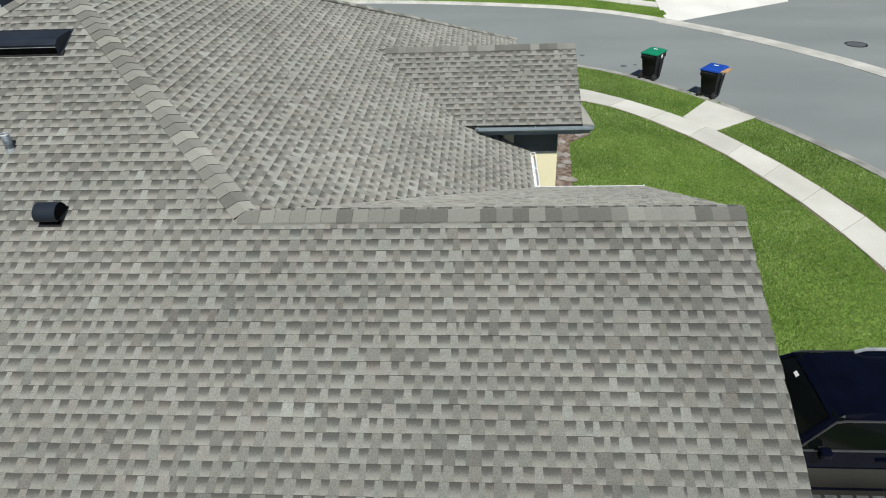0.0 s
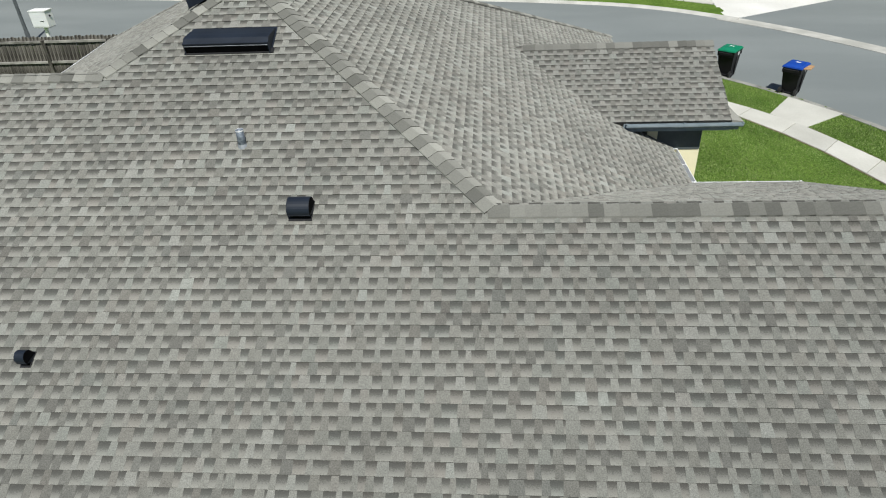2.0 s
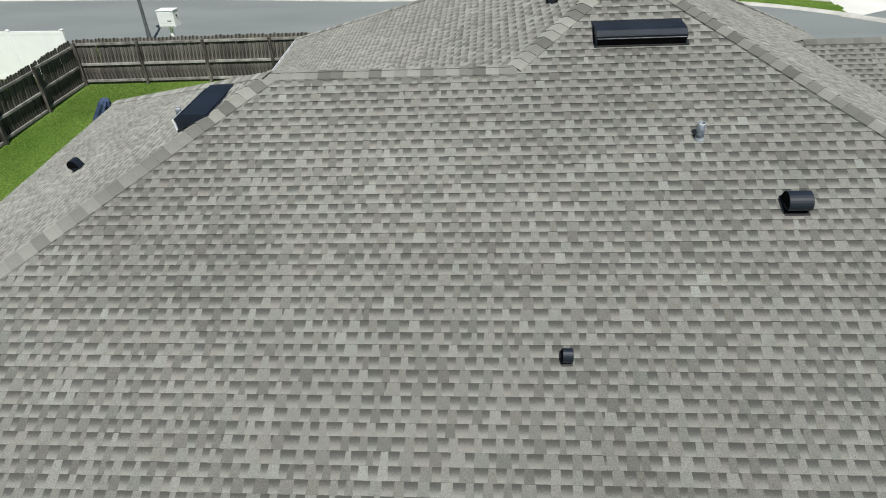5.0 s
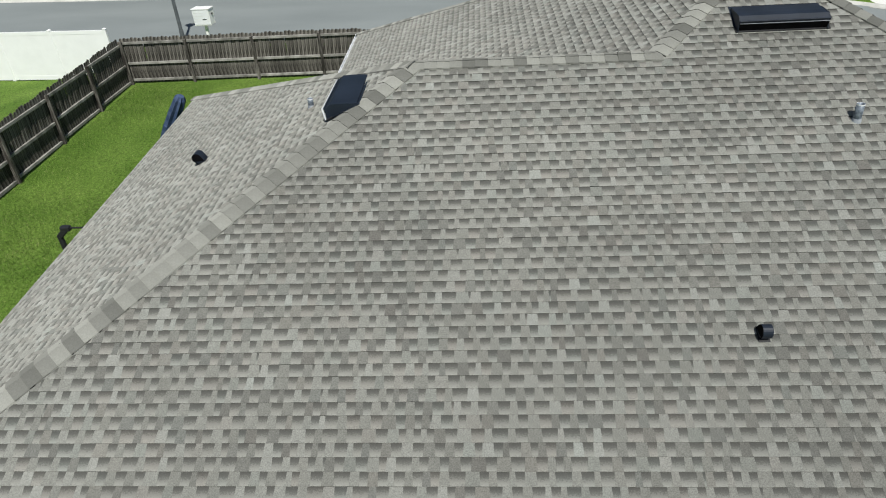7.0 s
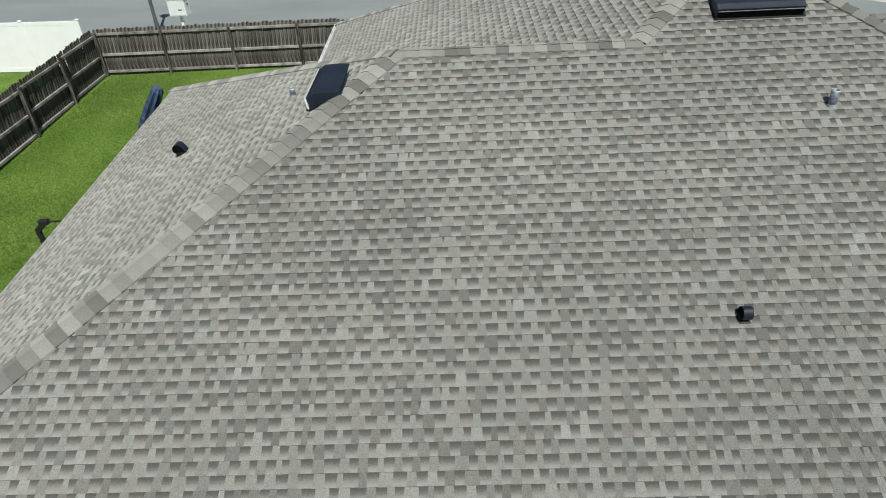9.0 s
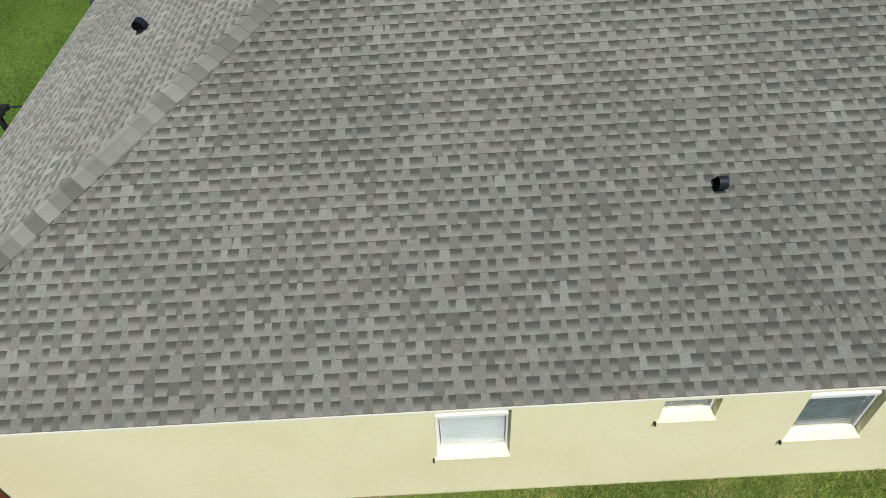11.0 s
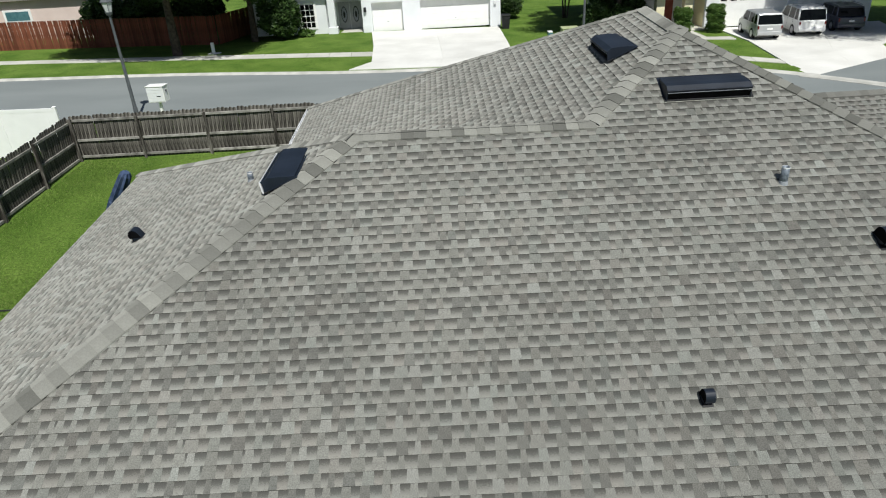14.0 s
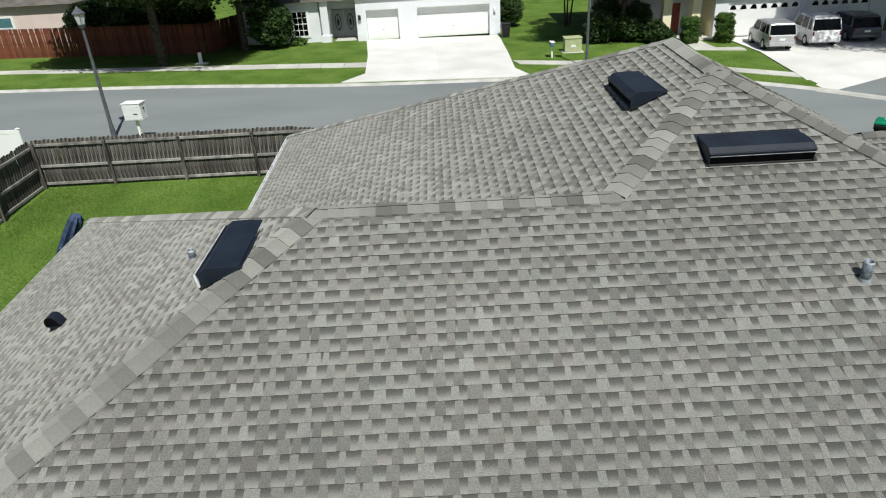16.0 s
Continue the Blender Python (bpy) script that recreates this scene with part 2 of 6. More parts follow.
def add_box(bm, x0, y0, z0, x1, y1, z1, bevel=0.0, m=None):
    g = bmesh.ops.create_cube(bm, size=1.0)
    vs = g["verts"]
    bmesh.ops.scale(bm, vec=(x1 - x0, y1 - y0, z1 - z0), verts=vs)
    bmesh.ops.translate(bm, vec=((x0 + x1) / 2, (y0 + y1) / 2, (z0 + z1) / 2), verts=vs)
    if bevel:
        es = list({e for v in vs for e in v.link_edges})
        g = bmesh.ops.bevel(bm, geom=es, offset=bevel, segments=2, profile=0.5, affect="EDGES")
        vs = list({v for f in g["faces"] for v in f.verts} | {v for v in vs if v.is_valid})
    if m is not None:
        bmesh.ops.transform(bm, matrix=m, verts=vs)
    return vs


def box(x0, y0, z0, x1, y1, z1, bevel=0.0, m=None):
    bm = bmesh.new()
    add_box(bm, x0, y0, z0, x1, y1, z1, bevel, m)
    return bm


def tube(r0, r1, z0, z1, seg=20, m=None, bm=None, caps=True):
    bm = bm or bmesh.new()
    g = bmesh.ops.create_cone(bm, cap_ends=caps, segments=seg, radius1=r0, radius2=r1, depth=z1 - z0)
    bmesh.ops.translate(bm, vec=(0, 0, (z0 + z1) / 2), verts=g["verts"])
    if m is not None:
        bmesh.ops.transform(bm, matrix=m, verts=g["verts"])
    return bm


def loft(sections, bm=None, close=True, ends=True):
    """Skin rings of equal length."""
    bm = bm or bmesh.new()
    rings = [[bm.verts.new(p) for p in s] for s in sections]
    n = len(rings[0])
    for a, b in zip(rings, rings[1:]):
        for i in range(n if close else n - 1):
            j = (i + 1) % n
            bm.faces.new((a[i], a[j], b[j], b[i]))
    if ends:
        bm.faces.new(rings[0][::-1])
        bm.faces.new(rings[-1])
    return bm


def prism(outline, z0, z1, m=None):
    """An outline in x, y raised from z0 to z1."""
    return loft([[(x, y, z0) for x, y in outline], [(x, y, z1) for x, y in outline]]) if m is None else loft([[m @ Vector((x, y, z)) for x, y in outline] for z in (z0, z1)])


def smooth_line(pts, step=0.8):
    """A curve through the points, sampled about every step metres."""
    out = []
    P = [Vector(p) for p in pts]
    P = [P[0] * 2 - P[1]] + P + [P[-1] * 2 - P[-2]]
    for i in range(1, len(P) - 2):
        a, b, c, d = P[i - 1], P[i], P[i + 1], P[i + 2]
        k = max(1, int((c - b).length / step))
        for j in range(k):
            t = j / k
            out.append(0.5 * ((2 * b) + (c - a) * t + (2 * a - 5 * b + 4 * c - d) * t * t + (3 * b - a - 3 * c + d) * t ** 3))
    out.append(P[-2])
    return out


def side_line(line, off):
    """The line shifted to its left by off metres."""
    out = []
    for i, p in enumerate(line):
        t = (line[min(i + 1, len(line) - 1)] - line[max(i - 1, 0)]).normalized()
        out.append(p + Vector((-t.y, t.x)) * off)
    return out


def inside(x, y, poly):
    """Which of the points x, y (arrays) lie in a plan outline."""
    x, y = np.asarray(x, float), np.asarray(y, float)
    r = np.zeros(np.broadcast(x, y).shape, bool)
    for i in range(len(poly)):
        (x0, y0), (x1, y1) = poly[i], poly[i - 1]
        if y0 != y1:
            r ^= ((y0 > y) != (y1 > y)) & (x < (x1 - x0) * (y - y0) / (y1 - y0) + x0)
    return r


# ---- ground ----
def street_level(x):
    return -0.26 - 0.014 * x


def grade(x, y):
    """Height of the lawn: level round the house, falling to the street's plane."""
    dx = np.maximum(np.maximum(-15.2 - x, 0), x - 5.5)
    dy = np.maximum(np.maximum(2.7 - y, 0), y - 20)
    d = np.minimum(1.0, np.hypot(dx, dy) / 4.5)
    # the west yard climbs gently to the back fence
    ease = lambda q: np.clip(q, 0, 1) ** 2 * (3 - 2 * np.clip(q, 0, 1))
    rise = 0.03 + 0.0256 * np.clip(y - 2.35, 0, 20.6)
    west = ease((-9 - x) / 4.0) * ease((27 + x) / 4.0) * ease((27.5 - y) / 4.0) * ease((y - 2.4) / 0.8)
    return d * d * (3 - 2 * d) * street_level(np.clip(x, -45, 30)) * (1 - west) + west * rise


NEAR = smooth_line([(-70, 31.0), (-45, 30.4), (-27.6, 30.05), (-16, 29.85), (-7, 29.5), (0.5, 28.6), (6.4, 26.35), (9.4, 23.78), (11.75, 20.5), (13.55, 16.6), (14.7, 12), (15.3, 5), (15.4, -10), (15.4, -40)])
FAR = smooth_line([(-70, 42.0), (-45, 41.2), (-33.9, 40.6), (-23.5, 40.0), (-12.8, 38.6), (-2.4, 38.2), (5.1, 36.8), (8.5, 35.5), (11.3, 33.5), (13.9, 31.0), (16.3, 27.9), (18.0, 25.0), (20.5, 19), (22.5, 10), (23, -10), (23, -40)])
ROAD = [tuple(p) for p in NEAR] + [tuple(p) for p in reversed(FAR)]
SIDE = [(10.6, 32.2), (11.7, 33.35), (14.5, 35.3), (17.0, 37.0), (20, 38.6), (26, 40.5), (45, 42.5), (70, 44), (70, 27), (45, 27.5), (30, 25), (24.5, 20), (21.2, 15), (17.0, 24.6), (15.3, 27.3), (13.0, 30.3)]


def build_ground():
    xs = np.concatenate([[-2500, -600, -150], np.arange(-70, -40, 0.5), np.arange(-40, 28, 0.25), np.arange(28, 70.01, 0.5), [150, 600, 2500]])
    ys = np.concatenate([[-2500, -600, -120], np.arange(-40, 2.6, 0.5), [2.8, 3.0], np.arange(3.5, 12, 0.5), np.arange(12, 45, 0.25), np.arange(45, 80.01, 0.5), [150, 600, 2500]])
    X, Y = np.meshgrid(xs, ys)
    Z = grade(X, Y) + 0.012 * np.sin(X * 0.7 + 1.3 * np.sin(Y * 0.31)) * np.sin(Y * 0.6 + np.sin(X * 0.23))
    Z[(Y < 2.9) & (X < 6)] = -0.155
    Z[(np.abs(X) > 75) | (Y < -45) | (Y > 85)] = -0.9
    street = inside(X, Y, ROAD) | inside(X, Y, SIDE)
    street |= inside(X, Y, [(11.5, 33.0), (18.6, 37.1), (18.9, 39.3), (12.1, 36.5)])
    Z[street] = street_level(X[street]) - 0.35
    verts = np.stack([X, Y, Z], -1).reshape(-1, 3).tolist()
    w = len(xs)
    faces = [(j * w + i, j * w + i + 1, (j + 1) * w + i + 1, (j + 1) * w + i) for j in range(len(ys) - 1) for i in range(w - 1)]
    tagged(link("ground", verts, faces, LAWN, smooth=True), "mown green lawn running down to the street", "lawn", kind="structure")


build_ground()


def strip(name, a, b, lift, material, label, category, drop=0.1):
    """A paved strip between two lines, with thickness."""
    verts, faces = [], []
    for p, q in zip(a, b):
        za, zb = street_level(p.x) + lift, street_level(q.x) + lift
        verts += [(p.x, p.y, za), (q.x, q.y, zb), (p.x, p.y, za - drop), (q.x, q.y, zb - drop)]
    for i in range(len(a) - 1):
        k = 4 * i
        faces += [(k, k + 4, k + 5, k + 1), (k + 2, k + 6, k + 4, k), (k + 1, k + 5, k + 7, k + 3), (k + 3, k + 7, k + 6, k + 2)]
    return tagged(link(name, verts, faces, material), label, category, kind="structure")


def resample(line, n):
    d = [0.0]
    for p, q in zip(line, line[1:]):
        d.append(d[-1] + (q - p).length)
    return [Vector((np.interp(t, d, [p.x for p in line]), np.interp(t, d, [p.y for p in line]))) for t in np.linspace(0, d[-1], n)]


strip("road", resample(NEAR, 160), resample(FAR, 160), -0.10, ASPHALT, "grey asphalt street curving round the corner lot", "road")
side_bm = bmesh.new()
side_bm.faces.new([side_bm.verts.new((x, y, street_level(x) - 0.106)) for x, y in SIDE])
tagged(part("road_side", side_bm, ASPHALT), "grey asphalt side street mouth", "road", kind="structure")


def kerb(name, line, pan, back, label, material=None):
    """Low rolled concrete kerb: gutter pan and raised back, along a line whose left is the lawn."""
    prof = [(-pan, -0.096), (-0.12, -0.085), (0.0, 0.0), (back, 0.02), (back, -0.25), (-pan, -0.25)]
    rings = []
    ts = [side_line(line, o) for o, _ in prof]
    for i in range(len(line)):
        rings.append([(ts[k][i].x, ts[k][i].y, street_level(ts[k][i].x) + z) for k, (_, z) in enumerate(prof)])
    tagged(part(name, loft(rings), material or KERB), label, "kerb", kind="structure")


kerb("kerb_near", list(reversed(NEAR)), 0.22, 0.30, "stained grey rolled concrete kerb along the lawn", KERBD)
kerb("kerb_far", [p for p in FAR if p.x < 12.3], 0.16, 0.12, "pale rolled concrete kerb across the street")
# flat concrete gutter that carries the kerb line across the side street
g_line = [p for p in FAR if 11.2 < p.x and p.y > 15]
strip("gutter_crossing", side_line(g_line, -0.45), side_line(g_line, 0.4), -0.075, KERB, "pale concrete valley gutter across the side street", "gutter")

# ---- house ----
EAVE = 2.5
house = empty("house", -5, 8, 0, "single-storey cream stucco house with a weathered grey-brown shingle roof", "house")
house.matrix_world = Matrix.Identity(4)
COURSE = 0.143
WIDTHS = [0.072, 0.090, 0.108, 0.128, 0.155]


def tab_shape(w, slope_len):
    """A single raised shingle tab, local: x along the course, y up the slope, z out of the roof."""
    h, b = w / 2, 0.003
    v = [(-h, 0, -0.014), (h, 0, -0.014), (h - 0.009, slope_len, -0.013), (-h + 0.009, slope_len, -0.013), (-h, -0.002, b), (h, -0.002, b), (h - 0.009, slope_len, -0.006), (-h + 0.009, slope_len, -0.006)]
    f = [(4, 5, 6, 7), (0, 1, 5, 4), (1, 2, 6, 5), (3, 0, 4, 7)]
    return v, f


TAB_MESH = []
for w_ in WIDTHS:
    me_ = bpy.data.meshes.new("shingle")
    v_, f_ = tab_shape(w_, COURSE)
    me_.from_pydata(v_, [], f_)
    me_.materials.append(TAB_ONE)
    me_.materials.append(EDGE_SHADE)
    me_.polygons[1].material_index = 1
    TAB_MESH.append(me_)


def spans(poly, d, vdir, udir, org):
    """Where the course at plan distance d crosses a face's plan outline, along the course."""
    pts = [((Vector(p) - org).dot(udir), (Vector(p) - org).dot(vdir)) for p in poly]
    cuts = []
    for (u0, v0), (u1, v1) in zip(pts, pts[1:] + pts[:1]):
        if (v0 > d) != (v1 > d):
            cuts.append(u0 + (u1 - u0) * (d - v0) / (v1 - v0))
    cuts.sort()
    return list(zip(cuts[::2], cuts[1::2]))


def roof_slope(poly, org, udir, pitch, eave, label, rng, extend=0.0, singles=None, tilt=0.0):
    """A roof face: boarded deck, courses of laminated shingles with raised tabs.
    poly: plan outline; org: a point on the eave; udir: direction along the eave; uphill is to its left; tilt: rise of the eave per metre."""
    org, udir = Vector(org), Vector(udir).normalized()
    vdir = Vector((-udir.y, udir.x))
    a = math.atan(pitch)
    c, s = math.cos(a), math.sin(a)
    U = Vector((udir.x, udir.y, tilt)).normalized()
    V = Vector((vdir.x * c, vdir.y * c, s))
    N = U.cross(V).normalized()
    O = Vector((org.x, org.y, eave))
    height = lambda p: eave + pitch * (Vector(p) - org).dot(vdir) + tilt * (Vector(p) - org).dot(udir)
    # deck
    bm = loft([[Vector((*p, height(p))) - N * 0.16 for p in poly], [Vector((*p, height(p))) - N * 0.012 for p in poly]])
    deck = part("roof_slope", bm, DECK, house, label)
    dmax = max((Vector(p) - org).dot(vdir) for p in poly)
    verts, faces, index, uvs = [], [], [], []

    def quad(pts, m):
        k = len(verts)
        verts.extend(O + U * x + V * y + N * z for x, y, z in pts)
        faces.append((k, k + 1, k + 2, k + 3))
        index.append(m)
        uvs.extend((0, 0, 1, 0, 1, 1, 0, 1))

    def tab(u, y0, w):
        v, f = tab_shape(w, COURSE)
        k = len(verts)
        verts.extend(O + U * (u + x) + V * (y0 + y) + N * (z + 0.009) for x, y, z in v)
        faces.extend(tuple(k + i for i in q) for q in f)
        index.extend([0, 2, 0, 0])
        uvs.extend([0] * 32)

    single_list = []
    i = 0
    while (i + 0.6) * COURSE * c < dmax:
        y0 = i * COURSE
        for u0, u1 in spans(poly, (y0 + COURSE * 0.5) * c, vdir, udir, org):
            u0, u1 = u0 - extend, u1 + extend
            # front edge of the course
            u = u0 - rng.random() * 0.2
            while u < u1:
                wi = rng.choice((0, 1, 1, 2, 2, 3, 3, 4))
                w = WIDTHS[wi]
                gap = rng.choice((0.065, 0.08, 0.09, 0.10, 0.112, 0.125, 0.15))
                if rng.random() < 0.05:
                    gap = 0.012
                a0, a1 = max(u, u0), min(u + w, u1)
                if a1 - a0 > 0.02:
                    mid, cen = (a0 + a1) / 2, O + U * ((a0 + a1) / 2) + V * y0
                    if singles and singles(cen) and a1 - a0 > w - 1e-6:
                        single_list.append((O + U * mid + V * y0 + N * 0.009, wi))
                        # lower lamination under the tab
                        quad([(a0, y0, -0.002), (a1, y0, -0.002), (a1, y0 + COURSE, -0.006), (a0, y0 + COURSE, -0.006)], 0)
                    else:
                        tab(mid, y0 + rng.uniform(-0.003, 0.003), a1 - a0)
                b0, b1 = max(u + w, u0), min(u + w + gap, u1)
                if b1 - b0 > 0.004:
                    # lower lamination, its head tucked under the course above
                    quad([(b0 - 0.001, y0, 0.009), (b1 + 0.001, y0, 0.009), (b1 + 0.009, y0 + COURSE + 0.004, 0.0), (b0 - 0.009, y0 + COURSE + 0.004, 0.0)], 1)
                    # butt face in the dark tone that stands in for the course's shadow line
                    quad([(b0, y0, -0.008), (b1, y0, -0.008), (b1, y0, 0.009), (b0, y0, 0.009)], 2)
                u += w + gap
        i += 1
    tagged(link("shingle_rest", verts, faces, [TAB, LAM, EDGE_SHADE], deck, "", index, uv=uvs), "laminated asphalt shingles in weathered grey-brown tones", kind="stuff")
    R = Matrix((U, V, N)).transposed().to_4x4()
    for p, wi in single_list[:300]:
        ob = new("shingle", TAB_MESH[wi])
        ob.parent = deck
        ob.matrix_world = Matrix.Translation(p) @ R
    return deck


rng = random.Random(4)
AP_S, AP_N = (-3.9, 10.05), (-3.9, 11.9)
RW, RE = 8.22, 6.135
PE = 3.85 / 7.43
J_W = (-5.68, RW)
J_E = (3.53 - (0.5 * (RE - 2.35)) / PE, RE)
HW = (-9.15, RW)
SW, SE = (-15.10, 2.35), (5.5, 2.35)
WN, ZWN = (-15.2, 14.1), 2.95
GN, ZGN = (-11.9, 19.2), 2.99
N_EAVE = 10.28
roof_slope([SW, SE, (5.5, RE), J_E, AP_S, J_W, HW], (-15, 2.35), (1, 0), 0.5, EAVE, "broad shingled roof slope", rng,
           singles=lambda p: -8.6 < p.x < -5.4 and 3.3 < p.y < 4.9)
WU = (Vector(SW) - Vector(WN)).normalized()
WV = Vector((-WU.y, WU.x))
# the hipped end and the rear wing keep a slightly rising eave
W_TILT = (EAVE - ZWN) / (Vector(SW) - Vector(WN)).length
PWW = (EAVE + 0.5 * (RW - 2.35) - ZWN - W_TILT * (Vector(HW) - Vector(WN)).dot(WU)) / (Vector(HW) - Vector(WN)).dot(WV)
roof_slope([SW, HW, (-9.15, RW + 0.01), WN], WN, WU, PWW, ZWN, "hipped end shingled roof slope", rng, tilt=W_TILT)
roof_slope([(-11.9, 14.0), J_W, AP_S, AP_N, GN], GN, (0, -1), 0.4695, ZGN, "shingled roof slope over the rear wing", rng, tilt=-0.0433)
roof_slope([(3.53, N_EAVE), (3.53, 20.0), AP_N, AP_S, J_E], (3.53, 10), (0, 1), PE, EAVE, "shingled roof slope over the entry side", rng)
roof_slope([(5.5, RE), (5.5, N_EAVE), (3.4, N_EAVE), J_E], (5.5, N_EAVE), (-1, 0), (0.5 * (RE - 2.35)) / (N_EAVE - RE), EAVE, "rear shingled slope of the garage wing", rng)
roof_slope([WN, HW, J_W, (-11.52, 14.1)], (-11.0, 14.1), (-1, 0), (EAVE + 0.5 * (RW - 2.35) - ZWN) / (14.1 - RW), ZWN, "rear shingled slope of the bedroom wing", rng)
roof_slope([GN, AP_N, (3.53, 20.0)], (3.53, 20.0), (GN[0] - 3.53, GN[1] - 20.0), 0.479, EAVE, "rear shingled roof slope", rng, extend=-0.16, tilt=(ZGN - EAVE) / 15.45)
# raised entry gable
EY, EZ, GY, GX = 11.55, 3.18, 13.48, 4.5
GZ = EZ + 0.5 * (GY - EY)
roof_slope([(2.12, EY), (GX, EY), (GX, GY), (0.28, GY)], (2, EY), (1, 0), 0.5, EZ, "entry gable shingled slope", rng)
roof_slope([(GX, GY), (GX, 2 * GY - EY), (2.12, 2 * GY - EY), (0.28, GY)], (GX, 2 * GY - EY), (-1, 0), 0.5, EZ, "rear entry gable shingled slope", rng)


def ridge_caps(p, q, drop_l, drop_r, label, half=0.15, step=0.178, butt=None):
    """Bent cap shingles along a ridge or hip from p (low) to q (high); drop_l and drop_r: fall per metre to each side."""
    p, q = Vector(p), Vector(q)
    t = (q - p).normalized()
    side = Vector((-t.y, t.x, 0)).normalized()
    up = t.cross(side) * (-1 if t.cross(side).z < 0 else 1)
    n = max(1, int((q - p).length / step))
    L = (q - p).length / n
    shape = [(-half, -drop_r * half), (-half * 0.42, -drop_r * half * 0.38), (0.0, 0.0), (half * 0.42, -drop_l * half * 0.38), (half, -drop_l * half)]
    v, f = [], []
    for x, lift in ((-0.002, 0.014), (L + 0.07, 0.002)):
        for o, d in shape:
            v.append((x, o, d + lift + 0.023))
    for x, lift in ((-0.002, 0.008), (L + 0.07, -0.004)):
        for o, d in shape:
            v.append((x, o, d + lift + 0.004))
    for k in range(4):
        f.append((k, k + 1, k + 6, k + 5))
        f.append((10 + k, 11 + k, k + 1, k))
    f += [(10, 0, 5, 15), (4, 14, 19, 9)]
    me = bpy.data.meshes.new("ridge_cap")
    me.from_pydata(v, [], f)
    me.materials.append(CAPM)
    # cap fronts carry the same painted shadow line unless butt is given
    me.materials.append(butt or EDGE_SHADE)
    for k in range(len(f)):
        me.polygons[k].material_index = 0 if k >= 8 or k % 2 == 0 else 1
    run = empty("cap_run", 0, 0, 0, label, "")
    run.parent = house
    R = Matrix((t, side, up)).transposed().to_4x4()
    for i in range(n):
        ob = new("ridge_cap", me)
        ob.parent = run
        ob.matrix_world = Matrix.Translation(p + t * (i * L)) @ R


def at(p, z):
    return (p[0], p[1], z)


ZW, ZE, ZA = EAVE + 0.5 * (RW - 2.35), EAVE + 0.5 * (RE - 2.35), EAVE + 0.5 * (10.05 - 2.35)
ridge_caps(at(SW, EAVE), at(HW, ZW), 0.36, 0.36, "bent cap shingles over the hip", half=0.195)
ridge_caps(at(WN, ZWN), at(HW, ZW), 0.36, 0.36, "bent cap shingles over the rear hip")
ridge_caps(at(HW, ZW), at(J_W, ZW), 0.48, 0.5, "bent cap shingles along the ridge")
ridge_caps(at(J_W, ZW), at(AP_S, ZA), 0.36, 0.36, "bent cap shingles over the upper hip")
ridge_caps(at(J_E, ZE), at(AP_S, ZA), 0.36, 0.36, "bent cap shingles over the upper hip")
ridge_caps((5.5, RE, ZE), at(J_E, ZE), 0.5, 0.5, "bent cap shingles along the garage ridge")
ridge_caps(at(AP_N, ZA + 0.08), at(AP_S, ZA), 0.5, 0.5, "bent cap shingles along the top ridge")
ridge_caps(at(GN, ZGN), at(AP_N, ZA + 0.07), 0.38, 0.38, "bent cap shingles over the rear hip", half=0.12, butt=CAPM)
ridge_caps((3.53, 20.0, EAVE), at(AP_N, ZA + 0.04), 0.38, 0.38, "bent cap shingles over the rear hip", half=0.12, butt=CAPM)
ridge_caps((GX, GY, GZ), (0.62, GY, GZ), 0.5, 0.5, "bent cap shingles along the entry gable ridge")

# walls with window openings
WY = 2.7


def wall_x(name, x0, x1, y, z0, z1, th, holes):
    """A wall along x, one welded shell, with rectangular openings through it; its outer face at y."""
    xs = sorted({x0, x1, *(v for h in holes for v in h[:2])})
    zs = sorted({z0, z1, *(v for h in holes for v in h[2:])})
    solid = lambda i, k: 0 <= i < len(xs) - 1 and 0 <= k < len(zs) - 1 and not any(a <= xs[i] < b and lo <= zs[k] < hi for a, b, lo, hi in holes)
    bm, vs = bmesh.new(), {}

    def v(i, j, k):
        if (i, j, k) not in vs:
            vs[i, j, k] = bm.verts.new((xs[i], y + th * j, zs[k]))
        return vs[i, j, k]
    for i in range(len(xs) - 1):
        for k in range(len(zs) - 1):
            if solid(i, k):
                for j in (0, 1):
                    bm.faces.new((v(i, j, k), v(i + 1, j, k), v(i + 1, j, k + 1), v(i, j, k + 1)))
                for di, dk, e in ((-1, 0, ((i, k), (i, k + 1))), (1, 0, ((i + 1, k), (i + 1, k + 1))), (0, -1, ((i, k), (i + 1, k))), (0, 1, ((i, k + 1), (i + 1, k + 1)))):
                    if not solid(i + di, k + dk):
                        (a0, c0), (a1, c1) = e
                        bm.faces.new((v(a0, 0, c0), v(a1, 0, c1), v(a1, 1, c1), v(a0, 1, c0)))
    return part(name, bm, STUCCO, house)


WINDOWS = [(-8.55, -7.66, 0.875, 2.13), (-5.93, -5.28, 1.475, 2.25), (-4.275, -3.36, 0.86, 2.13)]
wall_x("wall_south", -14.85, 5.15, WY, -0.3, 2.56, 0.22, [(a, b, lo - 0.06, hi) for a, b, lo, hi in WINDOWS])
bm = box(4.93, WY + 0.22, -0.3, 5.15, 9.6, 2.5)
loft([[(4.93, WY + 0.22, 2.5), (4.93, 9.6, 2.5), (4.93, RE, 4.30)], [(5.15, WY + 0.22, 2.5), (5.15, 9.6, 2.5), (5.15, RE, 4.30)]], bm)
part("wall_gable", bm, STUCCO, house)
part("wall_garage_rear", box(3.2, 9.38, -0.3, 4.93, 9.6, 2.45), STUCCO, house)
part("wall_east", box(3.0, 9.6, -0.3, 3.2, 11.85, 2.45), STUCCO, house)
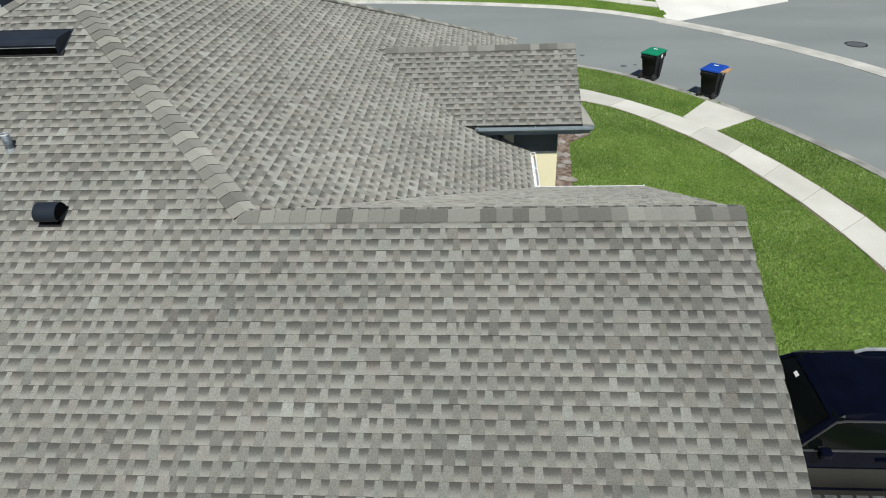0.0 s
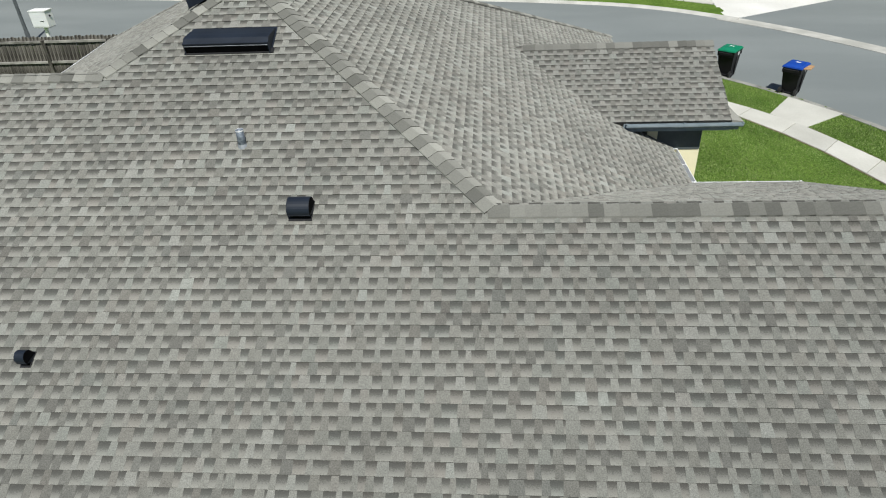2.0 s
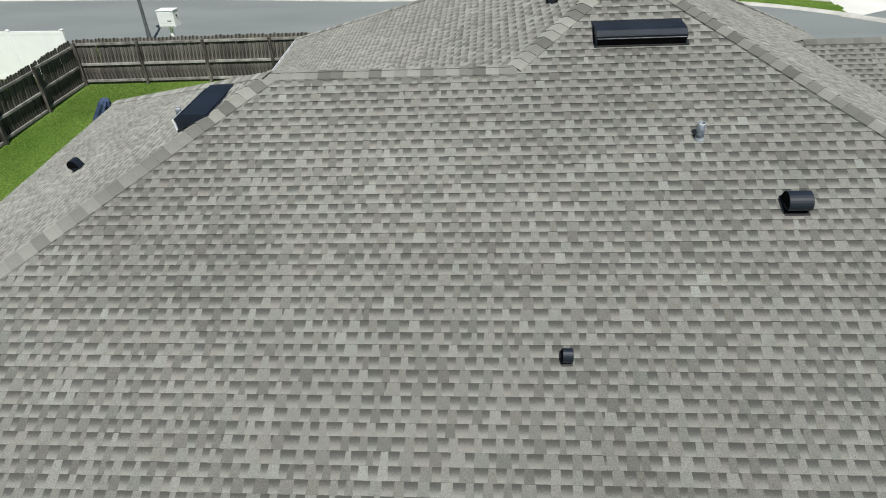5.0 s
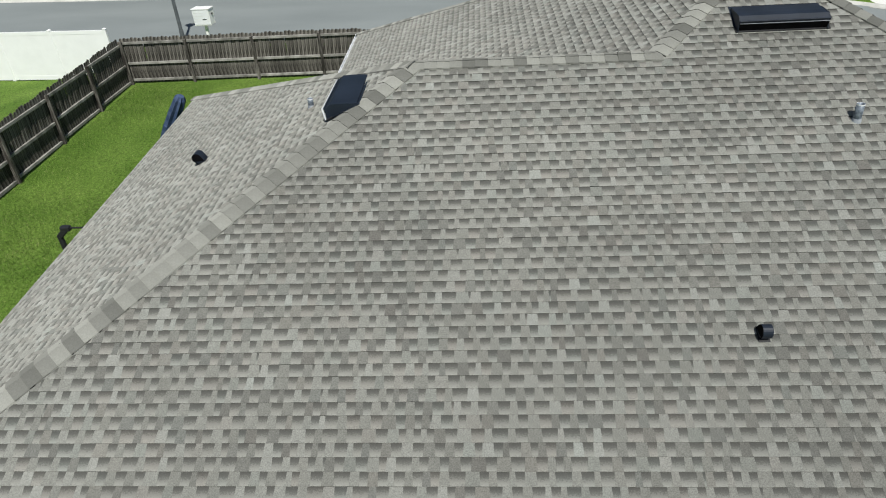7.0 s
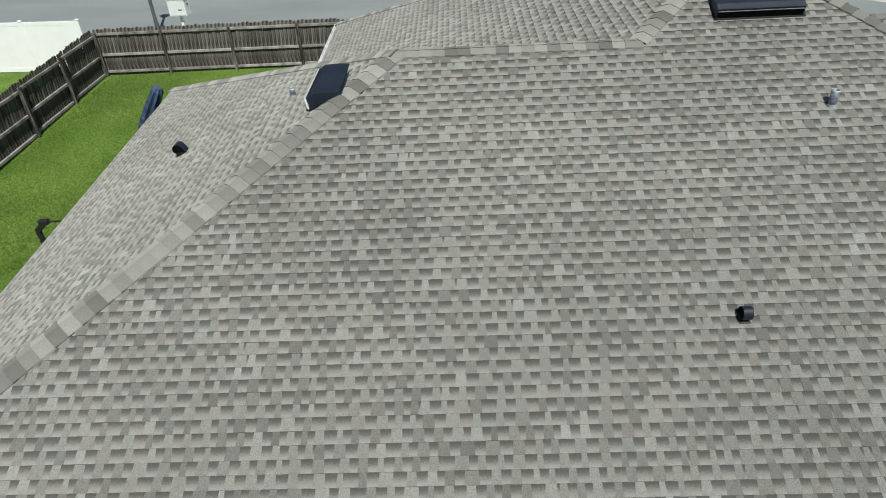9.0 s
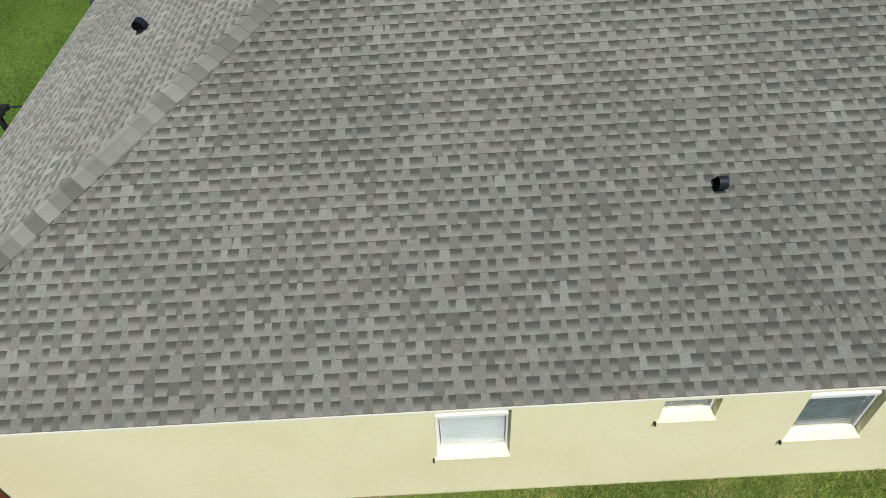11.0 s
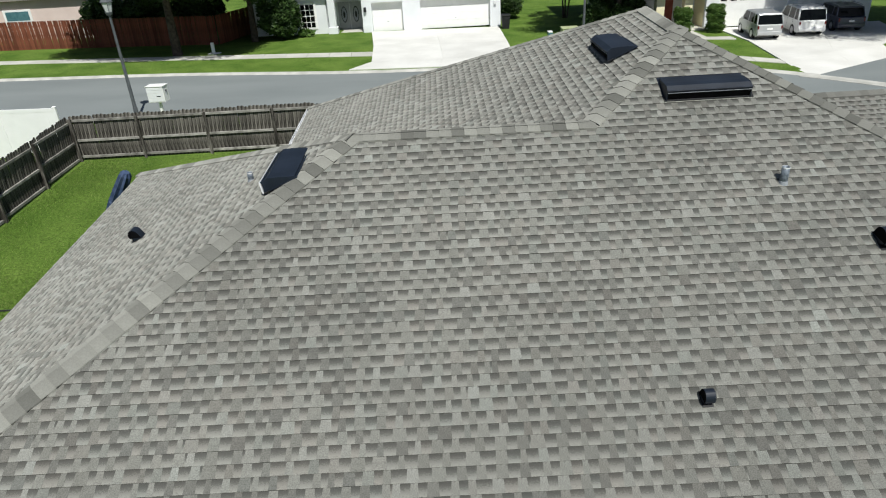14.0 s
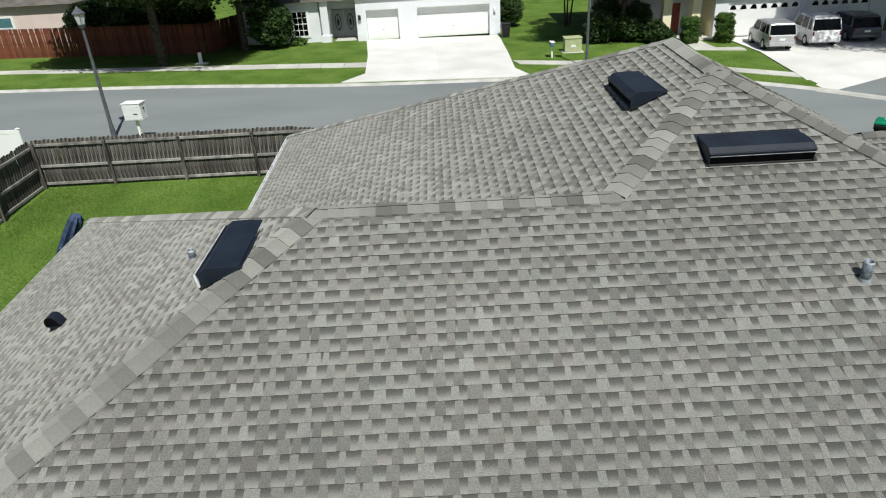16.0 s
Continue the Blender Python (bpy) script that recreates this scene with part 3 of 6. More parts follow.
part("wall_entry", box(3.0, 11.85, -0.3, 4.08, 12.07, 3.15), STUCCO, house)
part("wall_entry_side", box(3.86, 12.07, -0.3, 4.08, 15.1, 3.15), STUCCO, house)
part("wall_north", box(-11.5, 18.7, -0.3, 3.0, 18.9, 2.72), STUCCO, house)
part("wall_north_east", box(3.0, 15.1, -0.3, 3.2, 18.9, 2.45), STUCCO, house)
part("wall_north_west", box(-11.7, 13.6, -0.3, -11.5, 18.9, 2.72), STUCCO, house)
part("wall_wing_north", box(-14.85, 13.4, -0.3, -11.7, 13.6, 2.88), STUCCO, house)
part("wall_west", box(-14.85, WY + 0.22, -0.3, -14.63, 13.4, 2.5), STUCCO, house)

# dark colour of the sheet behind the blinds, standing in for the unlit room
ROOM_SHADE = mat("window_glass", (0.03, 0.04, 0.045), (0.05, 0.06, 0.065), 2, 0.06, 0, 0, spec=0.6)
SLAT = mat("blind_slats", (0.48, 0.53, 0.55), (0.56, 0.61, 0.63), 4, 0.6, 0, 0.04, 30)
# darker copy of the blind slats; their dimness is put into the colour
SLATD = mat("dim_blind_slats", (0.11, 0.145, 0.17), (0.16, 0.20, 0.225), 4, 0.6, 0, 0.04, 30)
SILLM = mat("painted_sill", (0.70, 0.66, 0.51), (0.75, 0.71, 0.56), 3, 0.8, 0.1, 0.05, 40)

# eave trim along the south side
part("drip_edge", box(-15.15, 2.342, 2.464, 5.5, 2.350, 2.482), TRIMW, house, "white metal drip edge")
part("fascia", box(-15.12, 2.352, 2.425, 5.45, 2.372, 2.455), STUCCO, house, "cream painted fascia board")
part("soffit", box(-15.1, 2.372, 2.43, 5.4, WY, 2.442), WHITE, house)
RAKE = loft([[(5.40, 2.35, 2.30), (5.44, 2.35, 2.30), (5.44, 2.35, 2.46), (5.40, 2.35, 2.46)], [(5.40, RE, ZE - 0.20), (5.44, RE, ZE - 0.20), (5.44, RE, ZE - 0.04), (5.40, RE, ZE - 0.04)]])
part("rake_board", RAKE, WHITE, house)


def gutter(p, q, out, label, metal=None, deep=1.0):
    """K-style gutter between two points; out: unit plan direction away from the house."""
    p, q, o = Vector(p), Vector(q), Vector((*out, 0))
    prof = [(0.0, -0.11), (0.07, -0.11), (0.10, -0.05), (0.10, 0.02), (0.085, 0.02), (0.085, -0.03), (0.065, -0.095), (0.012, -0.095), (0.012, 0.0), (0.0, 0.0)]
    g = part("gutter", loft([[e + o * a + Vector((0, 0, b * deep)) for a, b in prof] for e in (p, q)]), metal or METALW, house, label)
    n = max(2, int((q - p).length / 0.9))
    for i in range(n + 1):
        e = p.lerp(q, i / n)
        t = (q - p).normalized() * 0.012
        part("hanger", loft([[e + t + Vector((0, 0, 0.012)), e - t + Vector((0, 0, 0.012)), e - t, e + t], [e + t + o * 0.1 + Vector((0, 0, 0.024)), e - t + o * 0.1 + Vector((0, 0, 0.024)), e - t + o * 0.1 + Vector((0, 0, 0.012)), e + t + o * 0.1 + Vector((0, 0, 0.012))]]), metal or METALW, g)


BLUEGREY = mat("blue_grey_aluminium", (0.20, 0.25, 0.28), (0.27, 0.32, 0.35), 3, 0.5, 0.03, 0.05, 40)
# dark colour for the added panel that paints the soffit's shade
SHADE_PANEL = mat("dark_blue_grey_shade", (0.075, 0.09, 0.095), (0.10, 0.12, 0.125), 3, 0.6, 0.03, 0.05, 40)
gutter((-11.9, 14.2, 2.735), (-11.9, 19.2, 2.95), (-1, 0), "white aluminium gutter on the rear wing")
gutter((3.54, N_EAVE + 0.1, 2.46), (3.54, 11.83, 2.46), (1, 0), "white aluminium gutter beside the entry")
gutter((3.6, N_EAVE, 2.46), (5.5, N_EAVE, 2.46), (0, 1), "white aluminium gutter behind the garage wing", deep=0.6)
gutter((2.5, EY, EZ - 0.04), (GX + 0.2, EY, EZ - 0.04), (0, -1), "blue-grey aluminium gutter on the entry gable", BLUEGREY, 0.6)
part("fascia_entry", box(2.45, EY + 0.005, EZ - 0.2, GX - 0.01, EY + 0.03, EZ - 0.05), BLUEGREY, house)
# added panel darkens the upper entry wall in place of the eave's shadow
part("soffit_shade_panel", box(3.21, 11.835, 2.46, 4.07, 11.849, EZ - 0.2), SHADE_PANEL, house, "dark blue-grey panel standing in for the shade under the soffit")
part("soffit_entry", box(2.9, EY + 0.03, EZ - 0.2, GX - 0.02, 11.85, EZ - 0.18), BLUEGREY, house)
# corner shingle return at the entry gable
part("gable_return", loft([[(GX, EY, EZ - 0.05), (GX + 0.22, EY, EZ - 0.05), (GX + 0.14, EY + 0.62, EZ - 0.05), (GX, EY + 0.62, EZ - 0.05)], [(GX, EY, EZ + 0.012), (GX + 0.22, EY, EZ - 0.02), (GX + 0.14, EY + 0.62, EZ + 0.02), (GX, EY + 0.62, EZ + 0.2)]]), CAPM, house, "small shingled return at the gable's foot")
part("soffit_return", box(GX - 0.02, EY + 0.03, EZ - 0.2, GX + 0.16, EY + 0.55, EZ - 0.06), BLUEGREY, house)


def window(x0, x1, z0, z1, slat, label):
    """A recessed vinyl window with closed blinds behind the glass and a sloped sill."""
    w = empty("window", 0, 0, 0, label, "")
    w.parent = house
    y = WY + 0.095
    fr = bmesh.new()
    for a in ((x0, z0, x0 + 0.045, z1), (x1 - 0.045, z0, x1, z1), (x0 + 0.045, z1 - 0.05, x1 - 0.045, z1), (x0 + 0.045, z0, x1 - 0.045, z0 + 0.028)):
        add_box(fr, a[0], y, a[1], a[2], y + (0.03 if a[3] < z0 + 0.1 else 0.06), a[3], 0.004)
    part("window_frame", fr, TRIMW, w, "white vinyl frame")
    if z1 - z0 > 0.8:
        part("meeting_rail", box(x0 + 0.02, y - 0.02, 1.60, x1 - 0.02, y + 0.045, 1.665, 0.006), TRIMW, w, "white meeting rail of the lower sash")
    p = part("pane", box(x0 + 0.04, y + 0.010, z0 + 0.02, x1 - 0.04, y + 0.014, z1 - 0.045), CLEAR, w, "clear glass")
    p.visible_shadow = False
    part("head_rail", box(x0 + 0.05, y + 0.05, z1 - 0.10, x1 - 0.05, y + 0.085, z1 - 0.05, 0.004), TRIMW, w)
    tall = 0.0180 if slat is SLAT else 0.0150
    k = int((z1 - z0 - 0.15) / 0.039)
    for i in range(k):
        z = z0 + 0.05 + i * 0.039
        part("slat", box(-0.5 * (x1 - x0) + 0.055, -0.002, -tall, 0.5 * (x1 - x0) - 0.055, 0.002, tall, 0, pose((x0 + x1) / 2, y + 0.045, z, 6, 0, 0)), slat, w)
    sill = loft([[(x0 - 0.035, WY - 0.035, z0 - 0.056), (x1 + 0.01, WY - 0.035, z0 - 0.056), (x1 + 0.01, y, z0 - 0.056), (x0 - 0.035, y, z0 - 0.056)], [(x0 - 0.035, WY - 0.035, z0 - 0.042), (x1 + 0.01, WY - 0.035, z0 - 0.042), (x1 - 0.002, y, z0 + 0.012), (x0 + 0.002, y, z0 + 0.012)]])
    part("sill", sill, SILLM, w, "cream sloped sill")
    # black block stands in for the shadow at the sill's left end
    part("sill_end_shadow", box(x0 - 0.055, WY - 0.045, z0 - 0.095, x0 - 0.037, WY + 0.0, z0 - 0.05), BLACKP, w)
    # added dark sheet paints the unlit room seen between the slats
    part("dark_room_sheet", box(x0 - 0.15, WY + 0.5, z0 - 0.2, x1 + 0.15, WY + 0.52, z1 + 0.2), ROOM_SHADE, w)


CLEAR = bpy.data.materials.new("clear_glass")
CLEAR.use_nodes = True
pb = CLEAR.node_tree.nodes["Principled BSDF"]
pb.inputs["Transmission Weight"].default_value = 1.0
pb.inputs["Roughness"].default_value = 0.02
pb.inputs["IOR"].default_value = 1.4
window(*WINDOWS[0], SLAT, "white framed window with pale closed blinds")
window(*WINDOWS[1], SLATD, "small high white framed window with dim blinds")
window(*WINDOWS[2], SLATD, "white framed window with grey half-shaded blinds")


# ---- things on the roof ----
def on_slope(x, y, z, udir, pitch):
    """A frame on a roof face: x along the eave, y uphill, z out of the roof."""
    u = Vector((*udir, 0)).normalized()
    a = math.atan(pitch)
    v = Vector((-u.y * math.cos(a), u.x * math.cos(a), math.sin(a)))
    n = u.cross(v)
    return Matrix.Translation((x, y, z)) @ Matrix((u, v, n)).transposed().to_4x4()


def off_ridge_vent(m, label, width=1.24, bare=False):
    """Slant-back metal attic vent: cambered hood, dark open front under a lip, flashing."""
    v = new("roof_vent")
    v.matrix_world = m
    tagged(v, label, "roof vent", "slant-back roof vents")
    h = width / 2
    crest = [(0.12, 0.158), (0.21, 0.178), (0.33, 0.132), (0.45, 0.080), (0.56, 0.030)]
    low = [(0.12, 0.140), (0.21, 0.150), (0.33, 0.110), (0.45, 0.060), (0.56, 0.012)]
    rings = []
    for x in (-h + 0.012, h - 0.012):
        rings.append([(x, a, b) for a, b in crest] + [(x, a, b) for a, b in reversed(low)])
    part("hood", loft(rings), BLACK, v, "black cambered sheet-metal hood")
    for sx in (-1, 1):
        x0, x1 = sorted((sx * (h - 0.012), sx * h))
        part("side_panel", loft([[(x, 0.06, 0.01), (x, 0.12, 0.161), (x, 0.21, 0.181), (x, 0.33, 0.135), (x, 0.45, 0.083), (x, 0.57, 0.01)] for x in (x0, x1)]), BLACK, v)
    part("lip", box(-h, 0.10, 0.130, h, 0.12, 0.172, 0.004), BLACK, v)
    part("lip_edge", box(-h + 0.01, 0.094, 0.128, h - 0.01, 0.101, 0.133), GALV, v, "bright bare metal edge")
    # the screen's near-black colour also carries the shade under the lip
    part("screen", box(-h + 0.012, 0.088, 0.01, h - 0.012, 0.098, 0.127), BLACKD, v, "vent screen, near-black for the shade under the lip")
    part("flange", box(-h - 0.02, 0.065, 0.006, h + 0.045, 0.16, 0.020), BLACKP, v)
    if bare:
        part("bare_edge", loft([[(x, 0.040, 0.014), (x, 0.06, 0.014), (x, 0.104, 0.178), (x, 0.082, 0.175)] for x in (-h + 0.02, h + 0.012)]), METALW, v, "bare white metal edge")
    part("flashing", box(-h - 0.02, 0.16, 0.004, h + 0.02, 0.60, 0.011), BLACK, v)
    return v


S_AT = lambda x, y: on_slope(x, y, EAVE + 0.5 * (y - 2.35) + 0.004, (1, 0), 0.5)
WW_Z = lambda x, y: ZWN + PWW * (Vector((x, y)) - Vector(WN)).dot(WV) + W_TILT * (Vector((x, y)) - Vector(WN)).dot(WU) + 0.004
WW_AT = lambda x, y: on_slope(x, y, WW_Z(x, y), WU, PWW)
W_AT = lambda x, y: on_slope(x, y, ZA + 0.4695 * (x + 3.9) + 0.0433 * (y - 10.05) + 0.006, (0, -1), 0.4695)
off_ridge_vent(S_AT(-3.89, 8.45), "black slant-back attic vent on the front slope")
off_ridge_vent(W_AT(-5.06, 10.70), "black slant-back attic vent near the top ridge")
off_ridge_vent(WW_AT(-10.40, 8.11), "black slant-back attic vent with a bare white edge beside the hip", bare=True)


def hood_vent(m, w, d, h, label):
    """Rounded exhaust hood: half-barrel top, open front, flange."""
    v = new("exhaust_vent")
    v.matrix_world = m
    tagged(v, label, "exhaust vent", "exhaust hoods")
    prof = [(d * 0.08, h * 0.42)] + [(d * (0.5 - 0.46 * math.cos(math.radians(k))), h * (0.5 + 0.5 * math.sin(math.radians(k)))) for k in range(0, 181, 15)] + [(d, 0.01)]
    outer = [(a, b) for a, b in prof]
    part("hood", loft([[(x, a, b) for a, b in outer] + [(x, d * 0.35, 0.01)] for x in (-w / 2, w / 2)]), BLACK, v, "glossy black rounded hood", smooth=False)
    # near-black end plates paint in the shade on the hood's sides
    for sx in (-1, 1):
        x0, x1 = sorted((sx * w / 2, sx * (w / 2 + 0.003)))
        part("shaded_end_cap", loft([[(x, d * 0.5 + (a - d * 0.5) * 0.95, h * 0.5 + (b - h * 0.5) * 0.95) for a, b in outer] for x in (x0, x1)]), BLACKD, v, "near-black end plate, coloured as the shaded side")
    part("lip", box(-w / 2 - 0.004, d * 0.03, h * 0.40, w / 2 + 0.004, d * 0.09, h * 0.46, 0.004), BLACK, v)
    # near-black plate stands in for the unlit hollow under the hood
    part("opening_shade", box(-w / 2 + 0.012, d * 0.13, 0.012, w / 2 - 0.012, d * 0.17, h * 0.42), BLACKD, v)
    part("flange", box(-w / 2 - 0.008, -0.01, 0.006, w / 2 + 0.008, d + 0.01, 0.013), BLACKP, v)


hood_vent(S_AT(-2.43, 5.98), 0.27, 0.27, 0.21, "black rounded exhaust hood on the front slope")
hood_vent(S_AT(-5.19, 4.32), 0.105, 0.165, 0.175, "small black exhaust hood low on the front slope")
hood_vent(WW_AT(-12.93, 8.62), 0.16, 0.19, 0.19, "black exhaust hood on the hipped end")


def vent_pipe(x, y, z, r, h, label):
    v = empty("vent_pipe", x, y, z, label, "vent pipe", "plumbing vents")
    bm = bmesh.new()
    n = 20
    rings = [[(rr * math.cos(2 * math.pi * i / n), rr * math.sin(2 * math.pi * i / n), zz) for i in range(n)] for rr, zz in ((r, -0.1), (r, h * 0.5), (r * 0.96, h), (r * 0.78, h), (r * 0.78, h - 0.08))]
    part("pipe", loft(rings, bm), LEADP, v, "dull lead-grey pipe", smooth=True)
    part("boot", tube(r * 1.35, r * 1.08, -0.06, 0.03, 20), GALV, v)
    part("rim", tube(r * 1.0, r * 1.0, h - 0.012, h + 0.004, 20, caps=False), METALW, v)


vent_pipe(-3.36, 7.02, EAVE + 0.5 * (7.02 - 2.35), 0.052, 0.22, "grey lead plumbing vent pipe on the front slope")
vent_pipe(-10.83, 8.58, WW_Z(-10.83, 8.58), 0.045, 0.13, "grey plumbing vent pipe on the hipped end")

# ---- yard ----
PICK = []
for k_ in range(3):
    hh = (1.69, 1.72, 1.705)[k_]
    me_ = bpy.data.meshes.new("picket")
    b_ = loft([[(-0.0725, y, 0.03), (0.0725, y, 0.03), (0.0725, y, hh - 0.045), (0.036, y, hh), (-0.036, y, hh), (-0.0725, y, hh - 0.045)] for y in (-0.009, 0.009)])
    bmesh.ops.recalc_face_normals(b_, faces=b_.faces)
    b_.to_mesh(me_)
    b_.free()
    me_.materials.append(GREYWOOD)
    PICK.append(me_)


def wood_fence(p, q, inward, label, first_post=True):
    """Dog-eared board fence; posts and three rails on the inward side."""
    p, q = Vector(p), Vector(q)
    L = (q - p).length
    t = (q - p) / L
    f = empty("fence", p.x, p.y, 0, label, "fence", "backyard fences", rz=math.degrees(math.atan2(t.y, t.x)))
    n = int(L / 0.143)
    s = 1 if inward > 0 else -1
    for i in range(n):
        x = (i + 0.5) * L / n
        w = p + t * x
        ob = new("picket", PICK[rng.randrange(3)])
        ob.parent = f
        ob.matrix_local = pose(x, -s * 0.03 + rng.uniform(-0.004, 0.004), grade(w.x, w.y), rng.uniform(-0.8, 0.8), rng.uniform(-0.3, 0.3), 0)
    k = max(1, round(L / 2.5))
    for i in range(k + 1):
        x = i * L / k
        w = p + t * x
        z = grade(w.x, w.y)
        if i or first_post:
            part("post", box(x - 0.05, s * 0.02, z - 0.2, x + 0.05, s * 0.12, z + 1.60, 0.008), GREYWOOD, f)
        if i < k:
            for zz, hgt in ((0.10, 0.085), (0.73, 0.085), (1.48, 0.085)):
                part("rail", box(x + 0.05, min(s * -0.02, s * 0.045), z + zz, x + L / k - 0.05, max(s * -0.02, s * 0.045), z + zz + hgt, 0.006), RAILWOOD, f)
    return f


wood_fence((-21.5, 22.72), (-6.5, 22.72), -1, "weathered grey wooden board fence across the back yard")
wood_fence((-21.2, 2.0), (-21.5, 22.62), -1, "weathered grey wooden board fence along the side yard", first_post=True)


def vinyl_fence(p, q):
    p, q = Vector(p), Vector(q)
    L = (q - p).length
    t = (q - p) / L
    f = empty("vinyl_fence", p.x, p.y, grade(p.x, p.y), "bright white vinyl privacy fence next door", "fence", rz=math.degrees(math.atan2(t.y, t.x)))
    k = round(L / 2.4)
    for i in range(k + 1):
        x = i * L / k
        part("post", box(x - 0.065, -0.045, -0.2, x + 0.065, 0.045, 1.84, 0.006), TRIMW, f)
        part("post_cap", loft([[(x - 0.075, -0.06, 1.84), (x + 0.075, -0.06, 1.84), (x + 0.075, 0.06, 1.84), (x - 0.075, 0.06, 1.84)], [(x - 0.02, -0.02, 1.88), (x + 0.02, -0.02, 1.88), (x + 0.02, 0.02, 1.88), (x - 0.02, 0.02, 1.88)]]), TRIMW, f)
        if i < k:
            a, b = x + 0.065, x + L / k - 0.065
            part("rail", box(a, -0.03, 1.66, b, 0.03, 1.80, 0.005), TRIMW, f)
            part("rail", box(a, -0.03, -0.16, b, 0.03, 0.02, 0.005), TRIMW, f)
            m = int((b - a) / 0.28)
            for j in range(m):
                part("panel", box(a + j * (b - a) / m + 0.0006, -0.024, 0.02, a + (j + 1) * (b - a) / m - 0.0006, 0.024, 1.66), TRIMW, f)


vinyl_fence((-42.0, 26.0), (-23.0, 24.6))

NAVY = mat("navy_canvas", (0.030, 0.052, 0.105), (0.07, 0.10, 0.18), 6, 0.8, 0.3, 0.2, 30, spec=0.2)


def umbrella():
    """Furled navy patio umbrella leaning beside the house's corner."""
    foot, top = Vector((-17.5, 15.3, float(grade(-17.5, 15.3)))), Vector((-15.9, 14.80, 2.76))
    u = empty("patio_umbrella", foot.x, foot.y, foot.z, "furled navy patio umbrella leaning towards the eave", "umbrella")
    L = (top - foot).length
    lean = (top - foot).to_track_quat("Z", "Y").to_matrix().to_4x4()
    part("pole", tube(0.02, 0.02, 0.02, L - 0.04, 12, lean), METALW, u)
    n = 16
    rings = []
    for z, r in ((L - 1.60, 0.11), (L - 1.55, 0.155), (L - 1.1, 0.172), (L - 0.6, 0.162), (L - 0.10, 0.135), (L, 0.08)):
        rings.append([lean @ Vector((r * (1 + 0.16 * (-1) ** i) * math.cos(2 * math.pi * i / n), r * (1 + 0.16 * (-1) ** i) * math.sin(2 * math.pi * i / n), z)) for i in range(n)])
    part("canopy", loft(rings), NAVY, u, "folded navy canvas")
    part("strap", tube(0.188, 0.188, L - 1.10, L - 1.04, 16, lean), NAVY, u)
    part("base", tube(0.26, 0.22, 0.0, 0.08, 24), BLACKP, u)


umbrella()


def pole_lamp():
    """Short black bent post at the side of the house, with an arm to the eave."""
    u = empty("bent_post", -15.66, 8.36, 0.0, "black bent post standing in the side yard by the eave", "post")
    part("post", tube(0.048, 0.048, -0.2, 2.58, 14), BLACKP, u)
    part("elbow", box(-0.05, -0.05, 0, 0.05, 0.05, 0.20, 0.02, pose(0.0, 0.0, 2.55, 0, 48, 0)), BLACKP, u)
    part("head", box(-0.07, -0.055, -0.045, 0.10, 0.055, 0.05, 0.02, pose(0.15, 0.0, 2.71)), BLACKP, u)
    part("arm", tube(0.016, 0.016, 0.0, 0.36, 8, pose(0.22, 0, 2.72, 0, 90, 0)), BLACKP, u)


pole_lamp()

# side fence that meets the south wall, and a splash block beside it
gate = empty("side_gate", -14.08, 2.66, -0.15, "reddish-brown wooden fence meeting the corner of the south wall", "fence")
for i_ in range(16):
    part("board", box(-0.012, -0.14 * i_ - 0.137, 0.03, 0.012, -0.14 * i_, 1.80 - 0.02 * (i_ % 2), 0.003), REDWOOD, gate)
for z_ in (0.3, 1.4):
    part("rail", box(-0.055, -2.24, z_, -0.012, 0.0, z_ + 0.09, 0.004), REDWOOD, gate)
part("post", box(-0.11, -0.10, -0.2, -0.055, 0.0, 1.75, 0.006), REDWOOD, gate)
splash = empty("splash_block", -13.86, 2.51, -0.15, "pale concrete splash block on the grass by the wall", "splash block", rz=27)
part("tray", box(-0.19, -0.075, -0.02, 0.19, 0.075, 0.06, 0.012), CONCW, splash)
for s_ in (-1, 1):
    part("rim", box(-0.19, s_ * 0.062 - 0.013, 0.06, 0.19, s_ * 0.062 + 0.013, 0.072, 0.005), CONCW, splash)
part("end_rim", box(-0.19, -0.05, 0.06, -0.165, 0.05, 0.072, 0.005), CONCW, splash)
cap = empty("cleanout_cap", -4.27, 1.97, -0.15, "round white plastic cleanout cap set in the lawn", "drain cap")
part("cap", tube(0.07, 0.066, -0.03, 0.04, 24), WHITE, cap)
part("plug", box(-0.02, -0.02, 0.035, 0.02, 0.02, 0.055, 0.004), WHITE, cap)


